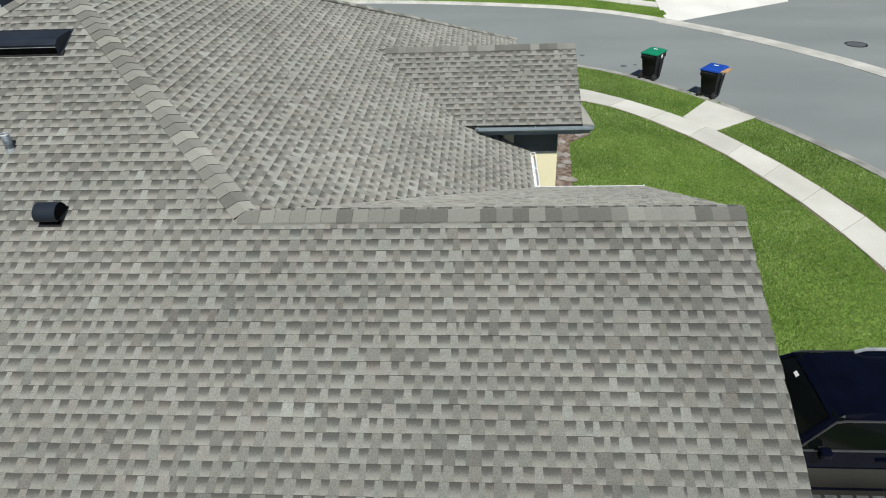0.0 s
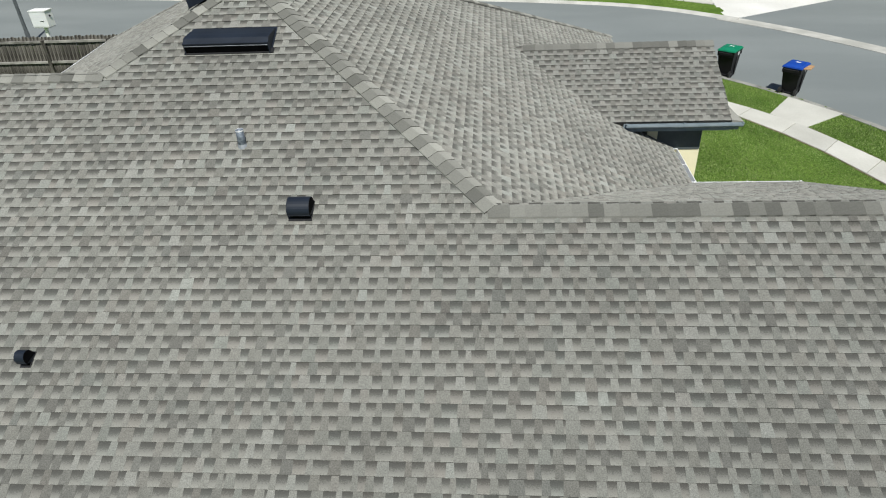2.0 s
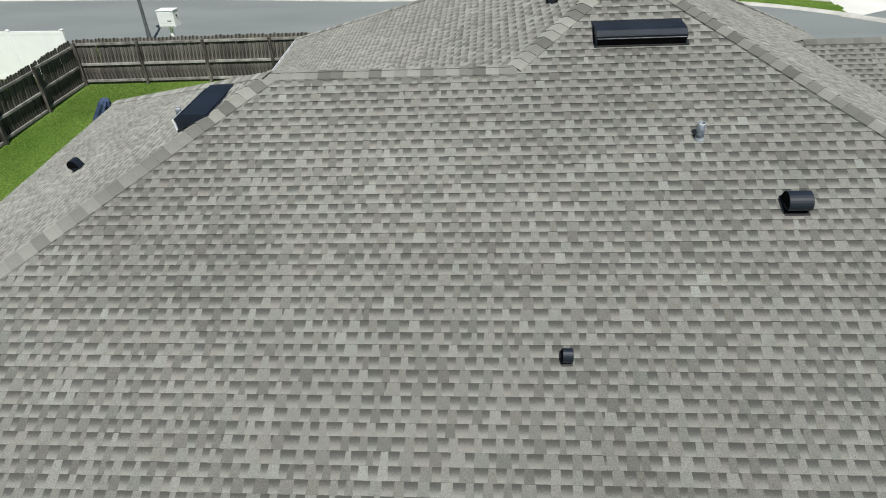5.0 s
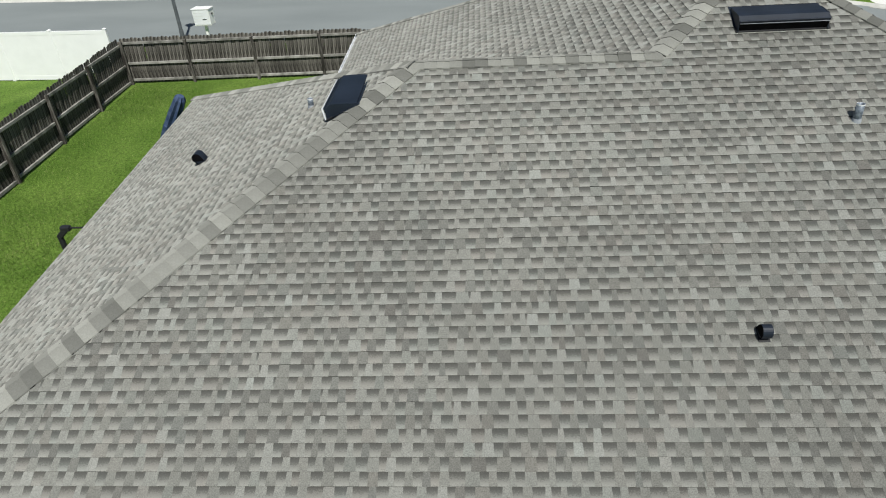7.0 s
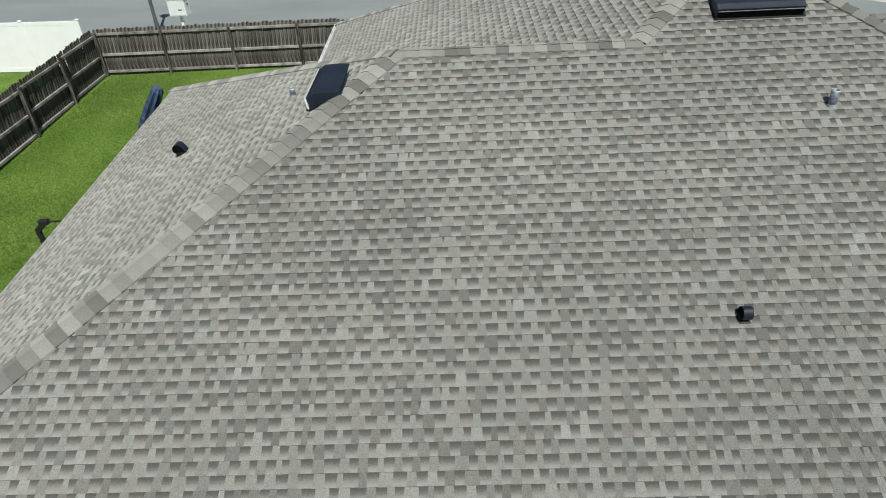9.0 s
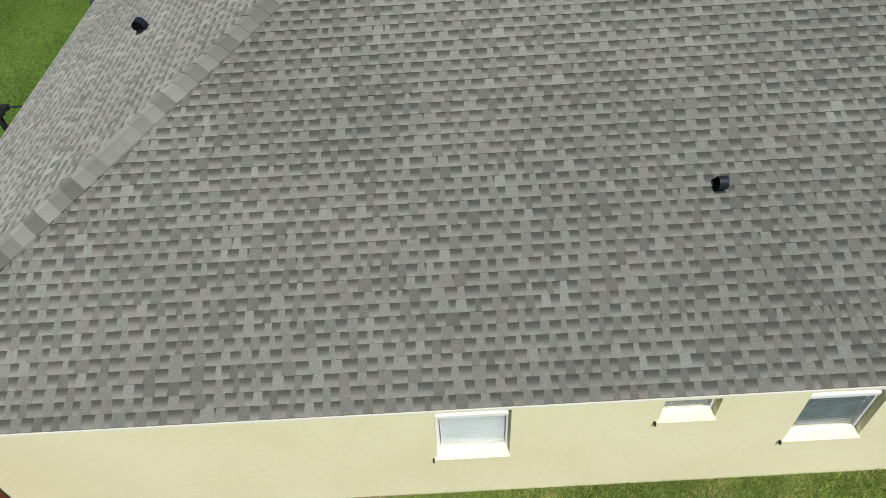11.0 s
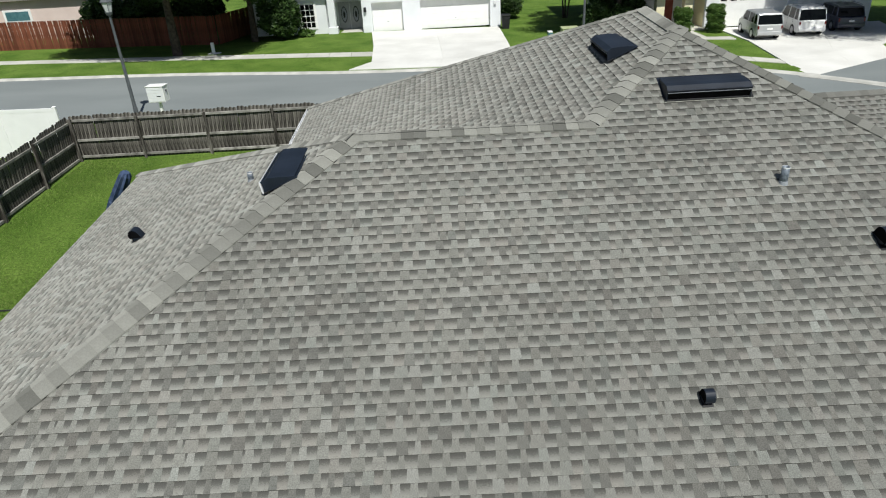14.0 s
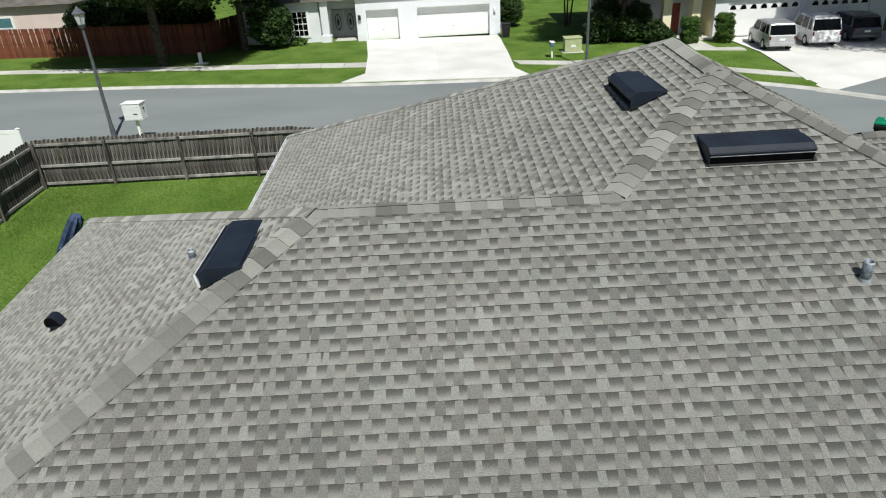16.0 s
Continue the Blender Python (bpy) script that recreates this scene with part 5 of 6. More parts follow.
    for s in (-1, 1):
        pillar(x0 + 0.05, r0 - 0.02, s, 0.10)
        pillar(mid - 0.35, mid - 0.35, s, 0.09)
        pillar(mid + 0.62, mid + 0.6, s, 0.10)
        pillar(x1 - 0.10, r1 - 0.02, s, 0.16)
        part("belt_trim", box(x0 + 0.2, s * half * 0.965 - 0.012, belt - 0.005, x1 - 0.1, s * half * 0.965 + 0.012, belt + 0.02, 0.004), BELTM if two_tone else paint, c)
        m = part("mirror", box(-0.075, -0.06, -0.065, 0.075, 0.07, 0.075, 0.035, pose(x0 + 0.45, s * (half + 0.08), belt + 0.06)), paint, c)
        part("mirror_arm", box(x0 + 0.42, min(s * half * 0.93, s * (half + 0.06)), belt + 0.0, x0 + 0.5, max(s * half * 0.93, s * (half + 0.06)), belt + 0.05), BLACKP, m)
        for dx in (mid - 0.55, mid + 0.40):
            part("door_handle", box(dx - 0.10, s * (half + 0.005) - 0.018, belt - 0.16, dx + 0.10, s * (half + 0.005) + 0.018, belt - 0.125, 0.008), paint, c)
            part("door_seam", box(dx + 0.16, s * half - 0.004, 0.34, dx + 0.17, s * half + 0.003, belt - 0.03), BLACKP, c)
        if two_tone:
            edge = [(x0 + 0.16, s * (half * 0.965 + 0.004), belt + 0.02), (r0 - 0.02, s * (t * 1.05 + 0.004), H - 0.115), (r0 + 0.10, s * (t * 1.05 + 0.006), H - 0.092), (r1 - 0.05, s * (t * 1.05 + 0.006), H - 0.092)]
            part("window_trim", loft([[(a, b - 0.010, e), (a, b + 0.010, e), (a, b + 0.010, e + 0.022), (a, b - 0.010, e + 0.022)] for a, b, e in edge]), BELTM, c, "satin metal window surround")
        if rails:
            rl = part("roof_rail", loft([[(px, s * t * 0.90 - 0.02, H + zz), (px, s * t * 0.90 + 0.02, H + zz), (px, s * t * 0.90 + 0.015, H + zz + 0.03), (px, s * t * 0.90 - 0.015, H + zz + 0.03)] for px, zz in ((r0 + 0.70, -0.02), (r0 + 0.85, 0.035), (r1 - 0.25, 0.035), (r1 - 0.1, -0.02))]), GALV, c, "grey metal roof rail")
        for wx in (-h + 0.85, h - 0.85):
            R = 0.345
            wl = part("wheel", tube(R, R, -0.11, 0.11, 28, pose(wx, s * (half - 0.11), R, 90, 0, 0)), TYRE, c, "black tyre")
            part("rim", tube(R * 0.64, R * 0.6, 0.10, 0.118, 24, pose(wx, s * (half - 0.11), R, 90 if s < 0 else -90, 0, 0)), RIM, wl, "alloy rim")
            arch = bmesh.new()
            n = 14
            loft([[(wx + rr * math.cos(math.pi * i / n), s * (half + 0.004) + dy, R + rr * math.sin(math.pi * i / n)) for rr, dy in ((R + 0.02, 0.0), (R + 0.09, 0.0), (R + 0.09, -s * 0.06), (R + 0.02, -s * 0.06))] for i in range(n + 1)], arch)
            part("wheel_arch", arch, TRIMD if two_tone else paint, c)
        part("headlight", box(-h + 0.02, s * half * 0.62 - 0.14, belt * 0.70, -h + 0.16, s * half * 0.62 + 0.14, belt * 0.82, 0.02), RIM, c)
        part("tail_light", box(h - 0.08, s * half * 0.84 - 0.05, belt * 0.72, h + 0.01, s * half * 0.84 + 0.05, belt * 0.94, 0.015), REDL, c, "red tail lamp")
    part("rear_bumper", box(h - 0.12, -half * 0.9, 0.34, h + 0.09, half * 0.9, 0.56, 0.03), paint, c)
    part("front_bumper", box(-h - 0.06, -half * 0.8, 0.34, -h + 0.2, half * 0.8, 0.56, 0.03), paint, c)
    part("plate", box(h + 0.005, -0.17, 0.66, h + 0.02, 0.17, 0.78, 0.003), WHITE, c)
    part("bonnet_seam", box(x0 - 0.04, -half * 0.7, belt - 0.01, x0 - 0.02, half * 0.7, belt + 0.004), BLACKP, c)
    return c


suv = car(7.6, 6.22, 0.03, 0, 4.6, 1.60, 1.72, PAINT_N, "dark navy sport utility car with taupe sills at the garage", hood=1.24, hood_len=0.24, two_tone=TRIMD, tumble=0.19)
part("sticker", box(-0.025, -0.045, 0.0, 0.025, 0.045, 0.004, 0, pose(-0.72, 0.26, 1.57, 0, -49, 0)), METALW, suv, "white windscreen sticker")
car(13.75, 44.2, street_level(14) + 0.06, -96, 3.95, 1.7, 1.65, PAINT_S, "silver boxy hatchback parked on the driveway", hood=0.98, hood_len=0.20, rear=0.01, rails=False, tumble=0.10)
car(16.85, 45.1, street_level(17) + 0.06, -96, 4.4, 1.85, 1.78, PAINT_W, "white sport utility car parked on the driveway", hood=1.02, hood_len=0.27, rear=0.02)
car(20.0, 46.1, street_level(20) + 0.06, -98, 4.7, 1.85, 1.62, PAINT_D, "dark blue car parked in the shade on the driveway", hood=0.98, hood_len=0.26, rear=0.06)

# ---- street furniture ----
mb = empty("mailbox", -20.95, 29.6, street_level(-21) + 0.04, "white cluster mailbox on a post at the kerb", "mailbox", rz=-4)
part("post", box(-0.06, -0.06, -0.1, 0.06, 0.06, 0.95, 0.008), WHITE, mb)
part("cabinet", box(-0.40, -0.26, 0.90, 0.40, 0.26, 1.62, 0.012), WHITE, mb, "white metal cabinet")
for i_ in range(5):
    part("door", box(-0.37, -0.272, 0.94 + 0.13 * i_, 0.37, -0.26, 1.055 + 0.13 * i_, 0.004), METALW, mb)
part("roof_plate", box(-0.43, -0.29, 1.62, 0.43, 0.29, 1.65, 0.008), WHITE, mb)
part("notice", box(0.05, -0.278, 1.16, 0.24, -0.27, 1.20), BLACKP, mb)
part("lock", tube(0.05, 0.05, 0, 0.03, 14, pose(0.41, 0, 1.38, 0, 90, 0)), BLACKP, mb)
part("base_plate", box(-0.22, -0.22, -0.02, 0.22, 0.22, 0.06, 0.01), KERB, mb)


def street_lamp(x, y, h, label):
    z = grade(x, y)
    s = empty("street_lamp", x, y, z, label, "street lamp", "street lamps")
    part("base", tube(0.115, 0.10, -0.05, 0.5, 16), POLE, s)
    part("pole", tube(0.085, 0.055, 0.5, h, 16), POLE, s, "tapered dark grey pole")
    part("collar", tube(0.12, 0.17, h, h + 0.14, 14), POLE, s)
    n = 6
    ring = lambda r, zz: [(r * math.cos(2 * math.pi * i / n), r * math.sin(2 * math.pi * i / n), zz) for i in range(n)]
    la = part("lantern", loft([ring(0.15, h + 0.14), ring(0.25, h + 0.55)]), LENS, s, "frosted lantern glass")
    part("lantern_roof", loft([ring(0.29, h + 0.55), ring(0.29, h + 0.59), ring(0.10, h + 0.76), ring(0.03, h + 0.86)]), POLE, s)
    for i in range(n):
        a = 2 * math.pi * i / n
        b = bmesh.new()
        limb(b, (0.15 * math.cos(a), 0.15 * math.sin(a), h + 0.14), (0.255 * math.cos(a), 0.255 * math.sin(a), h + 0.56), 0.012, 0.012, 6)
        part("lantern_bar", b, POLE, la)


POLE = mat("dark_grey_pole", (0.07, 0.078, 0.085), (0.105, 0.115, 0.125), 5, 0.55, 0.05, 0.1, 40, spec=0.4)
LENS = mat("frosted_lens", (0.5, 0.52, 0.52), (0.6, 0.62, 0.62), 4, 0.3, 0, 0.03, 40)
street_lamp(-22.59, 30.45, 4.72, "dark grey street lamp with a lantern head behind the fence")
street_lamp(1.15, 40.35, 5.2, "dark grey street lamp across the street")
tb = empty("utility_box", 1.25, 45.2, grade(1.25, 45.2), "pale green utility transformer box on the lawn", "utility box")
PALEG = mat("pale_green_paint", (0.36, 0.40, 0.22), (0.43, 0.47, 0.27), 3, 0.6, 0.05, 0.1, 40)
part("cabinet", box(-0.55, -0.4, 0.05, 0.55, 0.4, 0.88, 0.03), PALEG, tb)
part("lid", box(-0.58, -0.43, 0.88, 0.58, 0.43, 0.95, 0.02), PALEG, tb)
part("pad", box(-0.7, -0.55, -0.05, 0.7, 0.55, 0.05, 0.01), KERB, tb)
part("warning_plate", box(-0.15, -0.412, 0.35, 0.15, -0.40, 0.5), WHITE, tb)
pm = empty("post_box", -0.35, 43.55, grade(-0.35, 43.55), "teal and white letter box on a white post", "mailbox")
TEAL = mat("teal_metal", (0.05, 0.13, 0.15), (0.08, 0.18, 0.2), 4, 0.5, 0, 0.1, 40)
part("post", box(-0.05, -0.05, -0.1, 0.05, 0.05, 0.72, 0.006), WHITE, pm)
part("box", box(-0.14, -0.26, 0.72, 0.14, 0.26, 0.95, 0.03), TEAL, pm)
part("lid", box(-0.15, -0.27, 0.95, 0.15, 0.27, 1.0, 0.02), WHITE, pm)
hp = empty("marker_post", -23.5, 46.3, grade(-23.5, 46.3), "short white marker post on a small slab", "post")
part("post", box(-0.11, -0.08, 0.0, 0.11, 0.08, 0.75, 0.02), WHITE, hp)
part("slab", box(-0.35, -0.25, -0.05, 0.45, 0.25, 0.05, 0.01), WHITE, hp)
mh = empty("manhole_cover", 18.6, 29.1, street_level(18.6) - 0.106, "dark iron manhole cover in the asphalt", "manhole cover")
part("cover", tube(0.38, 0.38, -0.03, 0.010, 28), POLE, mh)
part("rim", tube(0.46, 0.46, -0.03, 0.006, 28), BLACKP, mh)
for x_, y_, r_ in ((8.22, 26.4, 0.13), (8.72, 26.55, 0.07), (6.74, 27.9, 0.10)):
    iron = empty("valve_cover", x_, y_, street_level(x_) - 0.10, "small round iron valve cover in the street", "valve cover", "valve covers")
    part("cover", tube(r_, r_, -0.03, 0.008, 18), POLE, iron)

# ---- house across the street ----
SHEET = mat("white_render", (0.68, 0.70, 0.715), (0.74, 0.76, 0.775), 0.7, 0.85, 0.15, 0.04, 40)
PINK = mat("pink_stucco", (0.62, 0.50, 0.46), (0.68, 0.56, 0.52), 0.8, 0.9, 0.2, 0.04, 40)
DOORD = mat("grey_door_paint", (0.30, 0.31, 0.32), (0.36, 0.37, 0.38), 3, 0.5, 0.05, 0.04, 40)
FARROOF = mat("far_shingles", (0.10, 0.09, 0.08), (0.16, 0.145, 0.13), 1.5, 0.95, 0.3, 0.3, 20, spec=0.1)


def garage_door(parent, x0, x1, y, z0, z1, label, windows=False):
    d = part("garage_door", box(x0, y - 0.03, z0, x1, y + 0.03, z1), WHITE, parent, label)
    n = 4
    for i in range(n):
        a, b = z0 + (z1 - z0) * i / n + 0.004, z0 + (z1 - z0) * (i + 1) / n - 0.004
        part("door_panel", box(x0 + 0.01, y - 0.055, a, x1 - 0.01, y - 0.03, b, 0.008), WHITE, d)
        if windows and i == n - 1:
            k = int((x1 - x0) / 0.62)
            for j in range(k):
                cx = x0 + (j + 0.5) * (x1 - x0) / k
                arc = [(cx + 0.22 * math.cos(t * math.pi / 8), 0, a + 0.06 + 0.30 * math.sin(t * math.pi / 8)) for t in range(9)]
                bm = loft([[(p, y - 0.062, q) for p, _, q in arc], [(p, y - 0.054, q) for p, _, q in arc]])
                part("door_window", bm, CARGLASS, d)
    part("handle", box((x0 + x1) / 2 - 0.06, y - 0.075, z0 + 0.7, (x0 + x1) / 2 + 0.06, y - 0.055, z0 + 0.74), GALV, d)
    return d


def hip_roof(parent, x0, y0, x1, y1, z, pitch, name="roof"):
    h = (y1 - y0) / 2
    bm = bmesh.new()
    c = [bm.verts.new(p) for p in ((x0, y0, z), (x1, y0, z), (x1, y1, z), (x0, y1, z), (x0 + h, (y0 + y1) / 2, z + h * pitch), (x1 - h, (y0 + y1) / 2, z + h * pitch))]
    for f in ((0, 1, 5, 4), (1, 2, 5), (2, 3, 4, 5), (3, 0, 4), (3, 2, 1, 0)):
        bm.faces.new([c[i] for i in f])
    return part(name, bm, FARROOF, parent)


wh = empty("white_house", -8, 56, 0, "white rendered house with a three-car garage across the street", "house")
wh.matrix_world = Matrix.Identity(4)
zg = street_level(-8) + 0.05
bm = bmesh.new()
for a, b, lo in ((-13.5, -12.75, 0), (-10.35, -8.95, 0), (-3.55, -2.75, 0), (-12.75, -10.35, 2.2), (-8.95, -3.55, 2.2)):
    add_box(bm, a, 52.5, zg + lo - (0.3 if not lo else 0), b, 53.1, zg + 3.0)
part("wall_garage", bm, SHEET, wh)
part("wall_side", box(-3.05, 52.8, zg - 0.3, -2.75, 66, zg + 3.0), SHEET, wh)
part("wall_entry", box(-16.2, 54.6, zg - 0.3, -13.5, 54.8, zg + 3.0), SHEET, wh)
part("wall_return", box(-13.5, 52.8, zg - 0.3, -13.25, 54.8, zg + 3.0), SHEET, wh)
part("wall_front", box(-22.0, 52.8, zg - 0.3, -16.3, 53.05, zg + 3.0), SHEET, wh)
part("wall_porch_side", box(-16.5, 53.05, zg - 0.3, -16.2, 54.6, zg + 3.0), SHEET, wh)
part("column", box(-16.15, 52.55, zg - 0.1, -15.6, 53.05, zg + 3.0, 0.02), SHEET, wh)
part("column_base", box(-16.25, 52.45, zg - 0.1, -15.5, 53.15, zg + 0.55, 0.02), SHEET, wh)
part("wainscot", box(-13.52, 52.46, zg - 0.1, -12.78, 52.5, zg + 0.6, 0.008), SHEET, wh)
part("wainscot", box(-10.33, 52.46, zg - 0.1, -8.97, 52.5, zg + 0.6, 0.008), SHEET, wh)
garage_door(wh, -12.75, -10.35, 52.95, zg, zg + 2.2, "white single garage door")
garage_door(wh, -8.95, -3.55, 52.95, zg, zg + 2.2, "white double garage door")
for i_, cx in enumerate((-15.15, -14.2)):
    d_ = part("entry_door", box(cx - 0.46, 54.53, zg + 0.05, cx + 0.46, 54.6, zg + 2.15, 0.01), DOORD, wh, "grey entry door with an oval glass light")
    ov = [(cx + 0.24 * math.cos(t * math.pi / 12), zg + 1.2 + 0.62 * math.sin(t * math.pi / 12)) for t in range(24)]
    part("oval_frame", loft([[(p, 54.53 - e, q) for p, q in ov] for e in (0.0, 0.02)]), BLACKP, d_)
    ov2 = [(cx + (p - cx) * 0.8, zg + 1.2 + (q - zg - 1.2) * 0.86) for p, q in ov]
    part("oval_glass", loft([[(p, 54.51 - e, q) for p, q in ov2] for e in (0.0, 0.008)]), GALV, d_)
    ov3 = [(cx + (p - cx) * 0.36, zg + 1.2 + (q - zg - 1.2) * 0.42) for p, q in ov]
    part("oval_panel", loft([[(p, 54.502 - e, q) for p, q in ov3] for e in (0.0, 0.008)]), BLACKP, d_)
for cx in (-17.75, -19.55):
    w_ = empty("window", 0, 0, 0, "white framed sash window", "")
    w_.parent = wh
    part("window_trim", box(cx - 0.68, 52.74, zg + 0.45, cx + 0.68, 52.80, zg + 2.45, 0.01), WHITE, w_)
    part("pane", box(cx - 0.5, 52.725, zg + 1.5, cx + 0.5, 52.742, zg + 2.3), CARGLASS, w_)
    part("pane", box(cx - 0.5, 52.725, zg + 0.62, cx + 0.5, 52.742, zg + 1.42), CARGLASS, w_)
    for dx_ in (-0.17, 0.17):
        part("muntin", box(cx + dx_ - 0.02, 52.715, zg + 0.62, cx + dx_ + 0.02, 52.725, zg + 2.3), WHITE, w_)
    for dz_ in (1.0, 1.9):
        part("muntin", box(cx - 0.5, 52.708, zg + dz_ - 0.02, cx + 0.5, 52.715, zg + dz_ + 0.02), WHITE, w_)
part("porch", box(-16.4, 52.9, zg - 0.2, -13.5, 54.6, zg + 0.06, 0.01), CONC, wh)
part("wall_lamp", box(-13.35, 52.3, zg + 1.55, -13.15, 52.46, zg + 1.9, 0.03), BLACKP, wh)
part("wall_lamp", box(-3.25, 52.34, zg + 1.6, -3.08, 52.5, zg + 1.9, 0.03), METALW, wh)
hip_roof(wh, -22.6, 52.3, -2.2, 67.5, zg + 3.0, 0.45)
tb2 = empty("trash_bin", -2.45, 51.6, grade(-2.45, 51.6), "black lidded bin beside the garage", "bin")
part("body", loft([[(-0.25, -0.25, 0), (0.25, -0.25, 0), (0.25, 0.25, 0), (-0.25, 0.25, 0)], [(-0.32, -0.33, 0.95), (0.32, -0.33, 0.95), (0.32, 0.33, 0.95), (-0.32, 0.33, 0.95)]]), BLACKP, tb2)
part("lid", box(-0.35, -0.37, 0.95, 0.35, 0.36, 1.05, 0.03), BLACKP, tb2)

# ---- corner house with the cars ----
ch = empty("corner_house", 15, 50, 0, "cream and white house behind the parked cars", "house")
ch.matrix_world = Matrix.Identity(4)
zc = street_level(15) + 0.1
bm = bmesh.new()
for a, b, lo in ((11.4, 12.3, 0), (17.2, 17.9, 0), (21.9, 23.2, 0), (12.3, 17.2, 2.25), (17.9, 21.9, 2.25)):
    add_box(bm, a, 47.7, zc + lo - (0.3 if not lo else 0), b, 48.0, zc + 3.0)
part("wall_garage", bm, SHEET, ch)
garage_door(ch, 12.3, 17.2, 47.86, zc, zc + 2.25, "white garage door with arched lights", True)
garage_door(ch, 17.9, 21.9, 47.86, zc, zc + 2.25, "white garage door in shade with arched lights", True)
part("wall_front", box(3.5, 50.0, zc - 0.3, 11.4, 50.3, zc + 3.0), SHEET, ch)
part("wall_return", box(11.4, 48.0, zc - 0.3, 11.65, 50.3, zc + 3.0), STUCCO, ch)
for cx in (8.3, 10.3):
    part("column", box(cx - 0.3, 48.1, zc - 0.2, cx + 0.3, 48.7, zc + 3.0, 0.03), STUCCO, ch, "cream square porch column")
part("entry_door", box(8.9, 49.94, zc, 9.8, 50.0, zc + 2.1, 0.01), mat("red_door_paint", (0.22, 0.05, 0.035), (0.28, 0.07, 0.05), 3, 0.5, 0, 0.05, 40), ch, "dark red entry door")
part("porch", box(7.6, 47.2, zc - 0.3, 11.4, 50.0, zc + 0.03, 0.01), CONC, ch)
hip_roof(ch, 3.0, 47.2, 23.8, 61, zc + 3.0, 0.45)
part("path", prism([(8.9, 43.9), (10.0, 43.6), (11.9, 43.2), (11.9, 44.1), (10.4, 44.4), (10.3, 47.2), (9.2, 47.2)], zc - 0.3, zc + 0.02), CONC, ch)

# ---- pink house, red fence ----
ph = empty("pink_house", -40, 58, 0, "pink stucco house behind a red board fence", "house")
ph.matrix_world = Matrix.Identity(4)
zp = grade(-36, 58)
part("wall_front", box(-46, 56.0, zp - 0.3, -36.3, 56.3, zp + 3.2), PINK, ph)
part("wall_side", box(-36.6, 56.3, zp - 0.3, -36.3, 66, zp + 3.2), PINK, ph)
w_ = empty("window", 0, 0, 0, "white framed window with pale glass", "")
w_.parent = ph
part("window_trim", box(-43.2, 55.93, zp + 0.9, -40.9, 56.0, zp + 2.5, 0.01), WHITE, w_)
part("pane", box(-43.0, 55.915, zp + 1.65, -41.1, 55.932, zp + 2.35), TEAL, w_)
part("pane", box(-43.0, 55.915, zp + 1.0, -41.1, 55.932, zp + 1.6), SLAT, w_)
hip_roof(ph, -46.6, 55.55, -35.8, 66.0, zp + 3.2, 0.45)
rf = empty("red_fence", -31, 50.2, 0, "red-stained dog-eared board fence along the far pavement", "fence")
rf.matrix_world = Matrix.Identity(4)
FL = smooth_line([(-62, 52.6), (-39.7, 51.2), (-33.4, 50.85), (-24.15, 50.0)], 2.0)
k_ = 0
red_me = bpy.data.meshes.new("picket")
b_ = loft([[(-0.068, y, 0.0), (0.068, y, 0.0), (0.068, y, 2.02), (0.04, y, 2.07), (-0.04, y, 2.07), (-0.068, y, 2.02)] for y in (-0.01, 0.01)])
bmesh.ops.recalc_face_normals(b_, faces=b_.faces)
b_.to_mesh(red_me)
b_.free()
red_me.materials.append(mat("red_stained_board", (0.115, 0.040, 0.024), (0.205, 0.072, 0.042), 2.0, 0.85, 0.3, 0.25, 30, rand=0.3, stretch=(5, 5, 0.7), spec=0.15))
pts = resample(FL, 256)
for a, b in zip(pts, pts[1:]):
    ob = new("picket", red_me)
    ob.parent = rf
    ob.matrix_world = pose(a.x, a.y, grade(a.x, a.y), rng.uniform(-1, 1), rng.uniform(-1, 1), math.degrees(math.atan2(b.y - a.y, b.x - a.x)))
for zz in (0.3, 1.0, 1.7):
    bm = bmesh.new()
    for a, b in zip(pts[::27], pts[27::27]):
        limb(bm, (a.x, a.y + 0.05, grade(a.x, a.y) + zz), (b.x, b.y + 0.05, grade(b.x, b.y) + zz), 0.045, 0.045, 4)
    part("rail", bm, REDWOOD, rf)
rf2 = empty("side_fence", -24.1, 50, 0, "dark board fence running back beside the white house", "fence")
rf2.matrix_world = Matrix.Identity(4)
a_, b2_ = Vector((-24.10, 50.08)), Vector((-22.0, 57.0))
for i_ in range(49):
    p_ = a_.lerp(b2_, i_ / 49)
    ob = new("picket", red_me)
    ob.parent = rf2
    ob.matrix_world = pose(p_.x, p_.y, grade(p_.x, p_.y), 0, rng.uniform(-1, 1), 73.1)

tree(-26.0, 46.2, 11.5, 7.8, 0.30, 11, "large dark spreading oak before the red fence", LEAF, 260, 900, 0.18, low=0.36, floor=3.0, lean=(0.4, 2.8))
tree(-21.6, 50.6, 9.0, 4.6, 0.24, 12, "dark leafy oak behind the red fence", LEAF, 80, 560, 0.15, low=0.40, floor=2.6)
tree(2.9, 55.6, 5.0, 2.0, 0.07, 13, "small multi-stemmed tree on the far lawn", LEAFL, 26, 110, 0.12, stems=3, low=0.4)
tree(5.3, 48.4, 8.5, 4.6, 0.2, 14, "dark leafy tree beside the corner house", LEAF, 70, 480, 0.14, low=0.45)
tree(24.4, 43.4, 10.5, 6.6, 0.28, 15, "dark leafy tree shading the driveway", LEAF, 130, 650, 0.16, low=0.42, floor=3.6, lean=(0.0, 0.3))
shrub(-19.6, 51.0, 3.5, 2.8, 3.4, 21, "large rounded dark green shrub by the white house", LEAF, per=220, size=0.11)
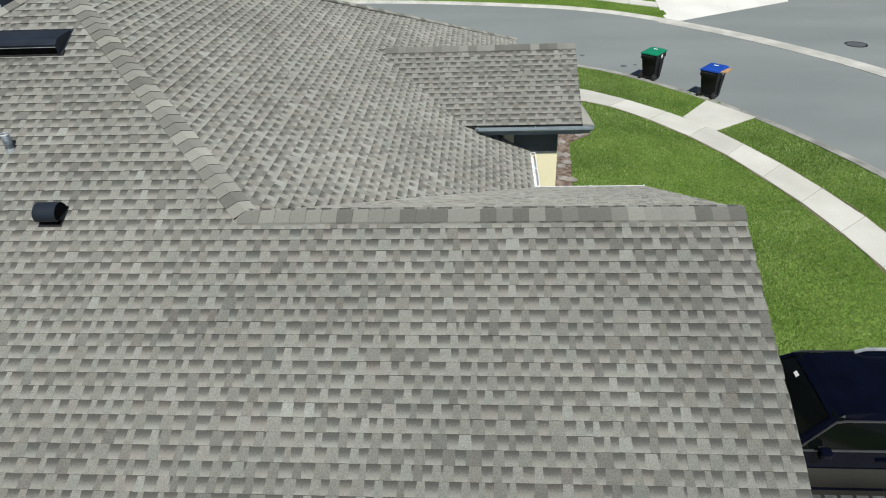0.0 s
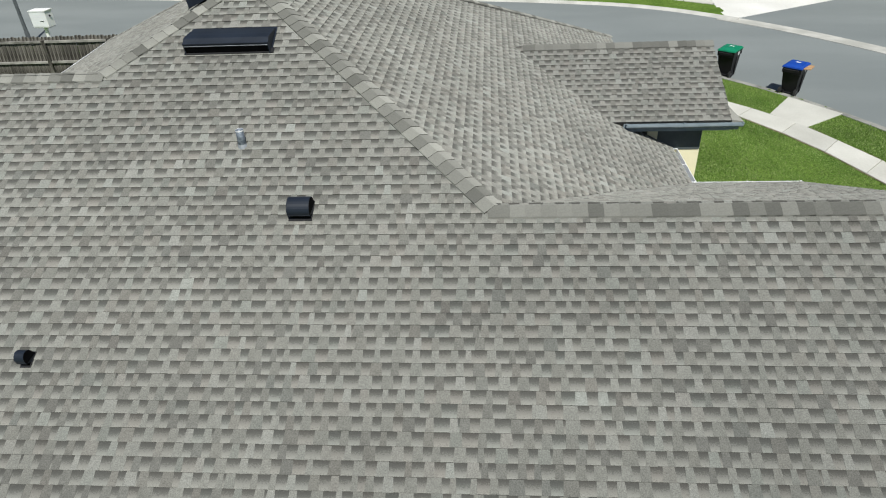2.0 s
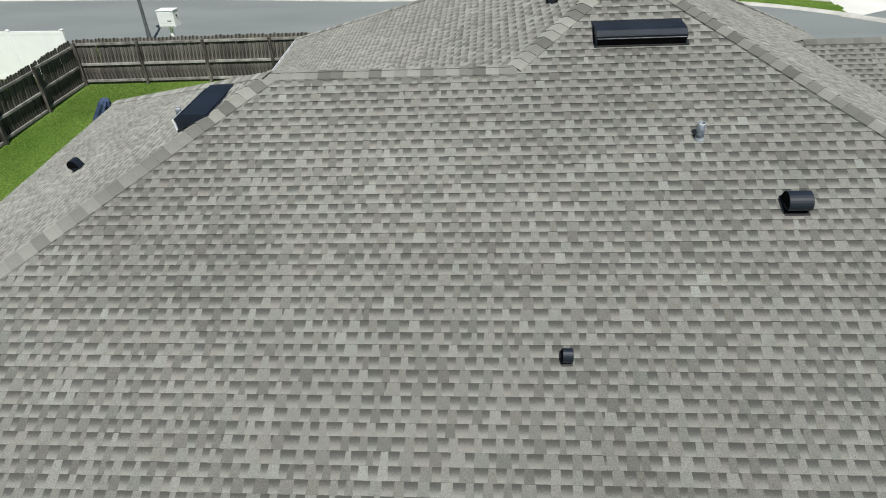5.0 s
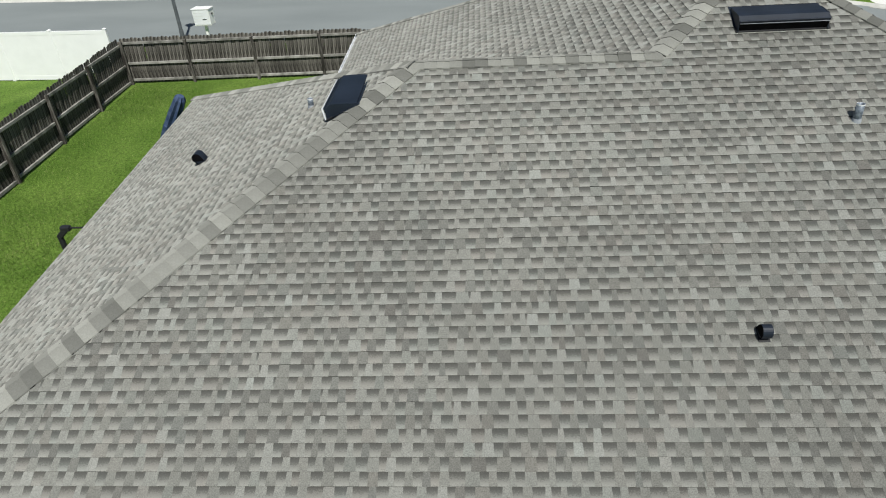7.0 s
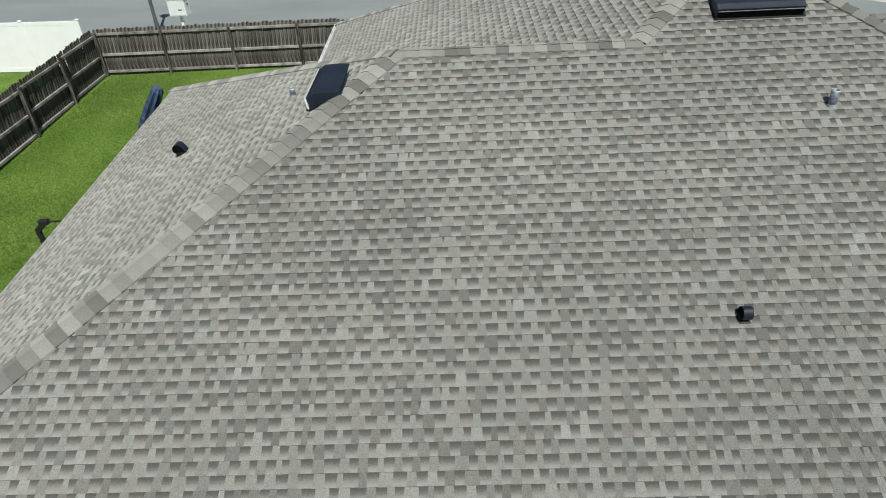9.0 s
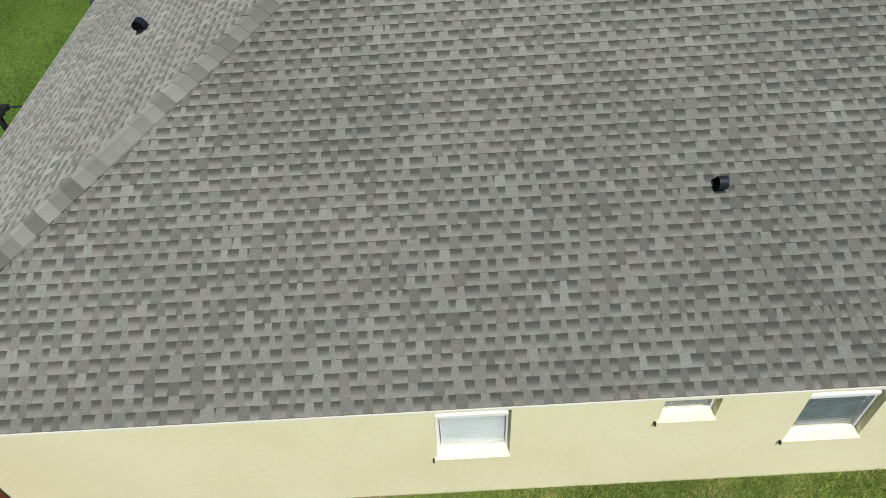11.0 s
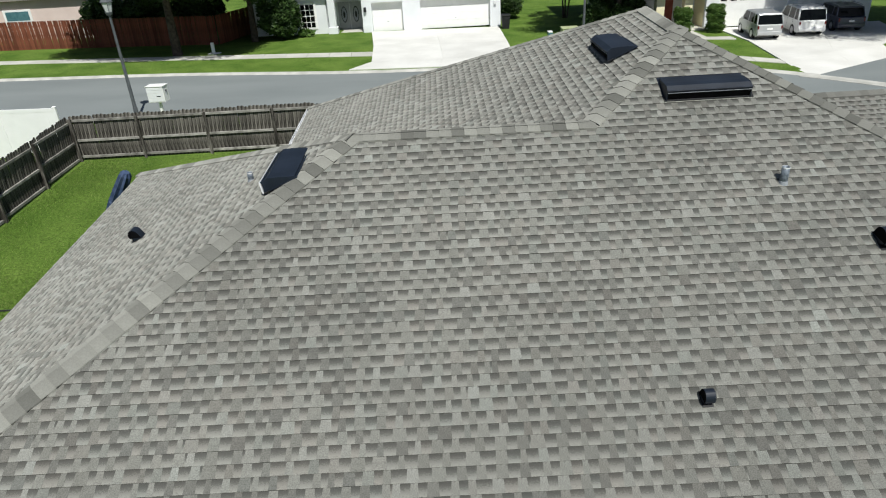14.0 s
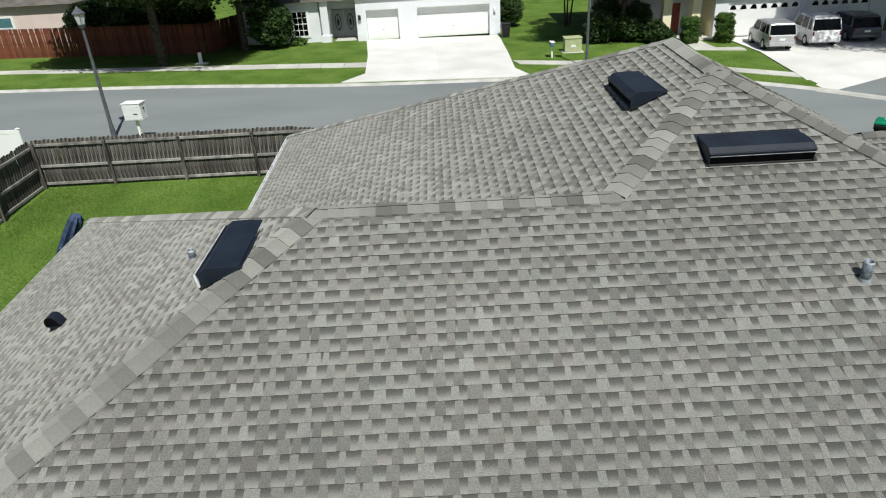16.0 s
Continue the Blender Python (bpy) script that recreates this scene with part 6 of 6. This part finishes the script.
shrub(-30.2, 53.0, 4.6, 3.0, 3.9, 51, "dark overgrown filler shrub behind the red fence", LEAF, per=200, size=0.13)
# added shrub keeps this spot dark in place of a shaded shed wall
shrub(-33.6, 53.6, 4.6, 3.0, 3.6, 53, "dark overgrown filler shrub behind the red fence", LEAF, per=200, size=0.13)
shrub(-26.4, 53.4, 4.4, 3.0, 4.2, 52, "dark overgrown filler shrub behind the red fence", LEAF, per=200, size=0.13)
shrub(-17.9, 51.7, 1.4, 1.0, 0.6, 22, "low strappy green plants along the bed", LEAFL, size=0.12)
shrub(-1.8, 56.5, 2.6, 2.4, 2.6, 23, "dark green shrub behind the garage", LEAF, per=110)
shrub(-1.5, 60.0, 3.0, 3.0, 3.0, 24, "dark green shrub in the side yard", LEAF, per=110)
for i_, (sx, sy, sw, sh) in enumerate(((3.6, 47.6, 2.2, 2.4), (5.4, 47.8, 2.4, 2.0), (7.2, 47.0, 1.8, 1.5), (4.4, 49.0, 2.6, 3.2), (6.5, 49.0, 2.4, 2.6), (8.0, 46.6, 1.2, 0.9))):
    shrub(sx, sy, sw, 1.8, sh, 30 + i_, "dark dense hedge shrub before the corner house", LEAF, per=110, size=0.1)
shrub(9.35, 46.3, 1.15, 1.1, 1.75, 41, "clipped boxy green shrub by the porch path", LEAFL, True, per=260, size=0.055)
shrub(11.55, 46.2, 1.15, 1.1, 1.9, 42, "clipped boxy green shrub beside the driveway", LEAFL, True, per=260, size=0.055)
WALK_POLY = [tuple(p) for p in W_OUT] + [tuple(p) for p in reversed(W_IN)]
LINK_POLY = [(9.1, 20.5), (10.33, 22.2), (11.55, 20.55), (9.85, 19.4)]
ROAD_KERB = [tuple(p) for p in side_line(list(reversed(NEAR)), 0.33)] + [tuple(p) for p in FAR]
BLADES_OFF = lambda x, y: inside(x, y, WALK_POLY) | inside(x, y, ROAD_KERB) | inside(x, y, LINK_POLY) | inside(x, y, bed_line) | ((x < 4.25) & (y < 20)) | ((x > 5.1) & (x < 13) & (y < 8.45))
grass("grass_front", 3.6, 8.4, 14.4, 27.5, 400000, "short pale green grass of the corner lawn", 8, BLADE_PALE, 0.075, BLADES_OFF)
grass("grass_side", -21.3, 3.0, -11.8, 22.6, 280000, "short bright green grass of the back yard", 9, BLADE, 0.075, lambda x, y: (x > -15.0) & (y < 13.8), 0.75)
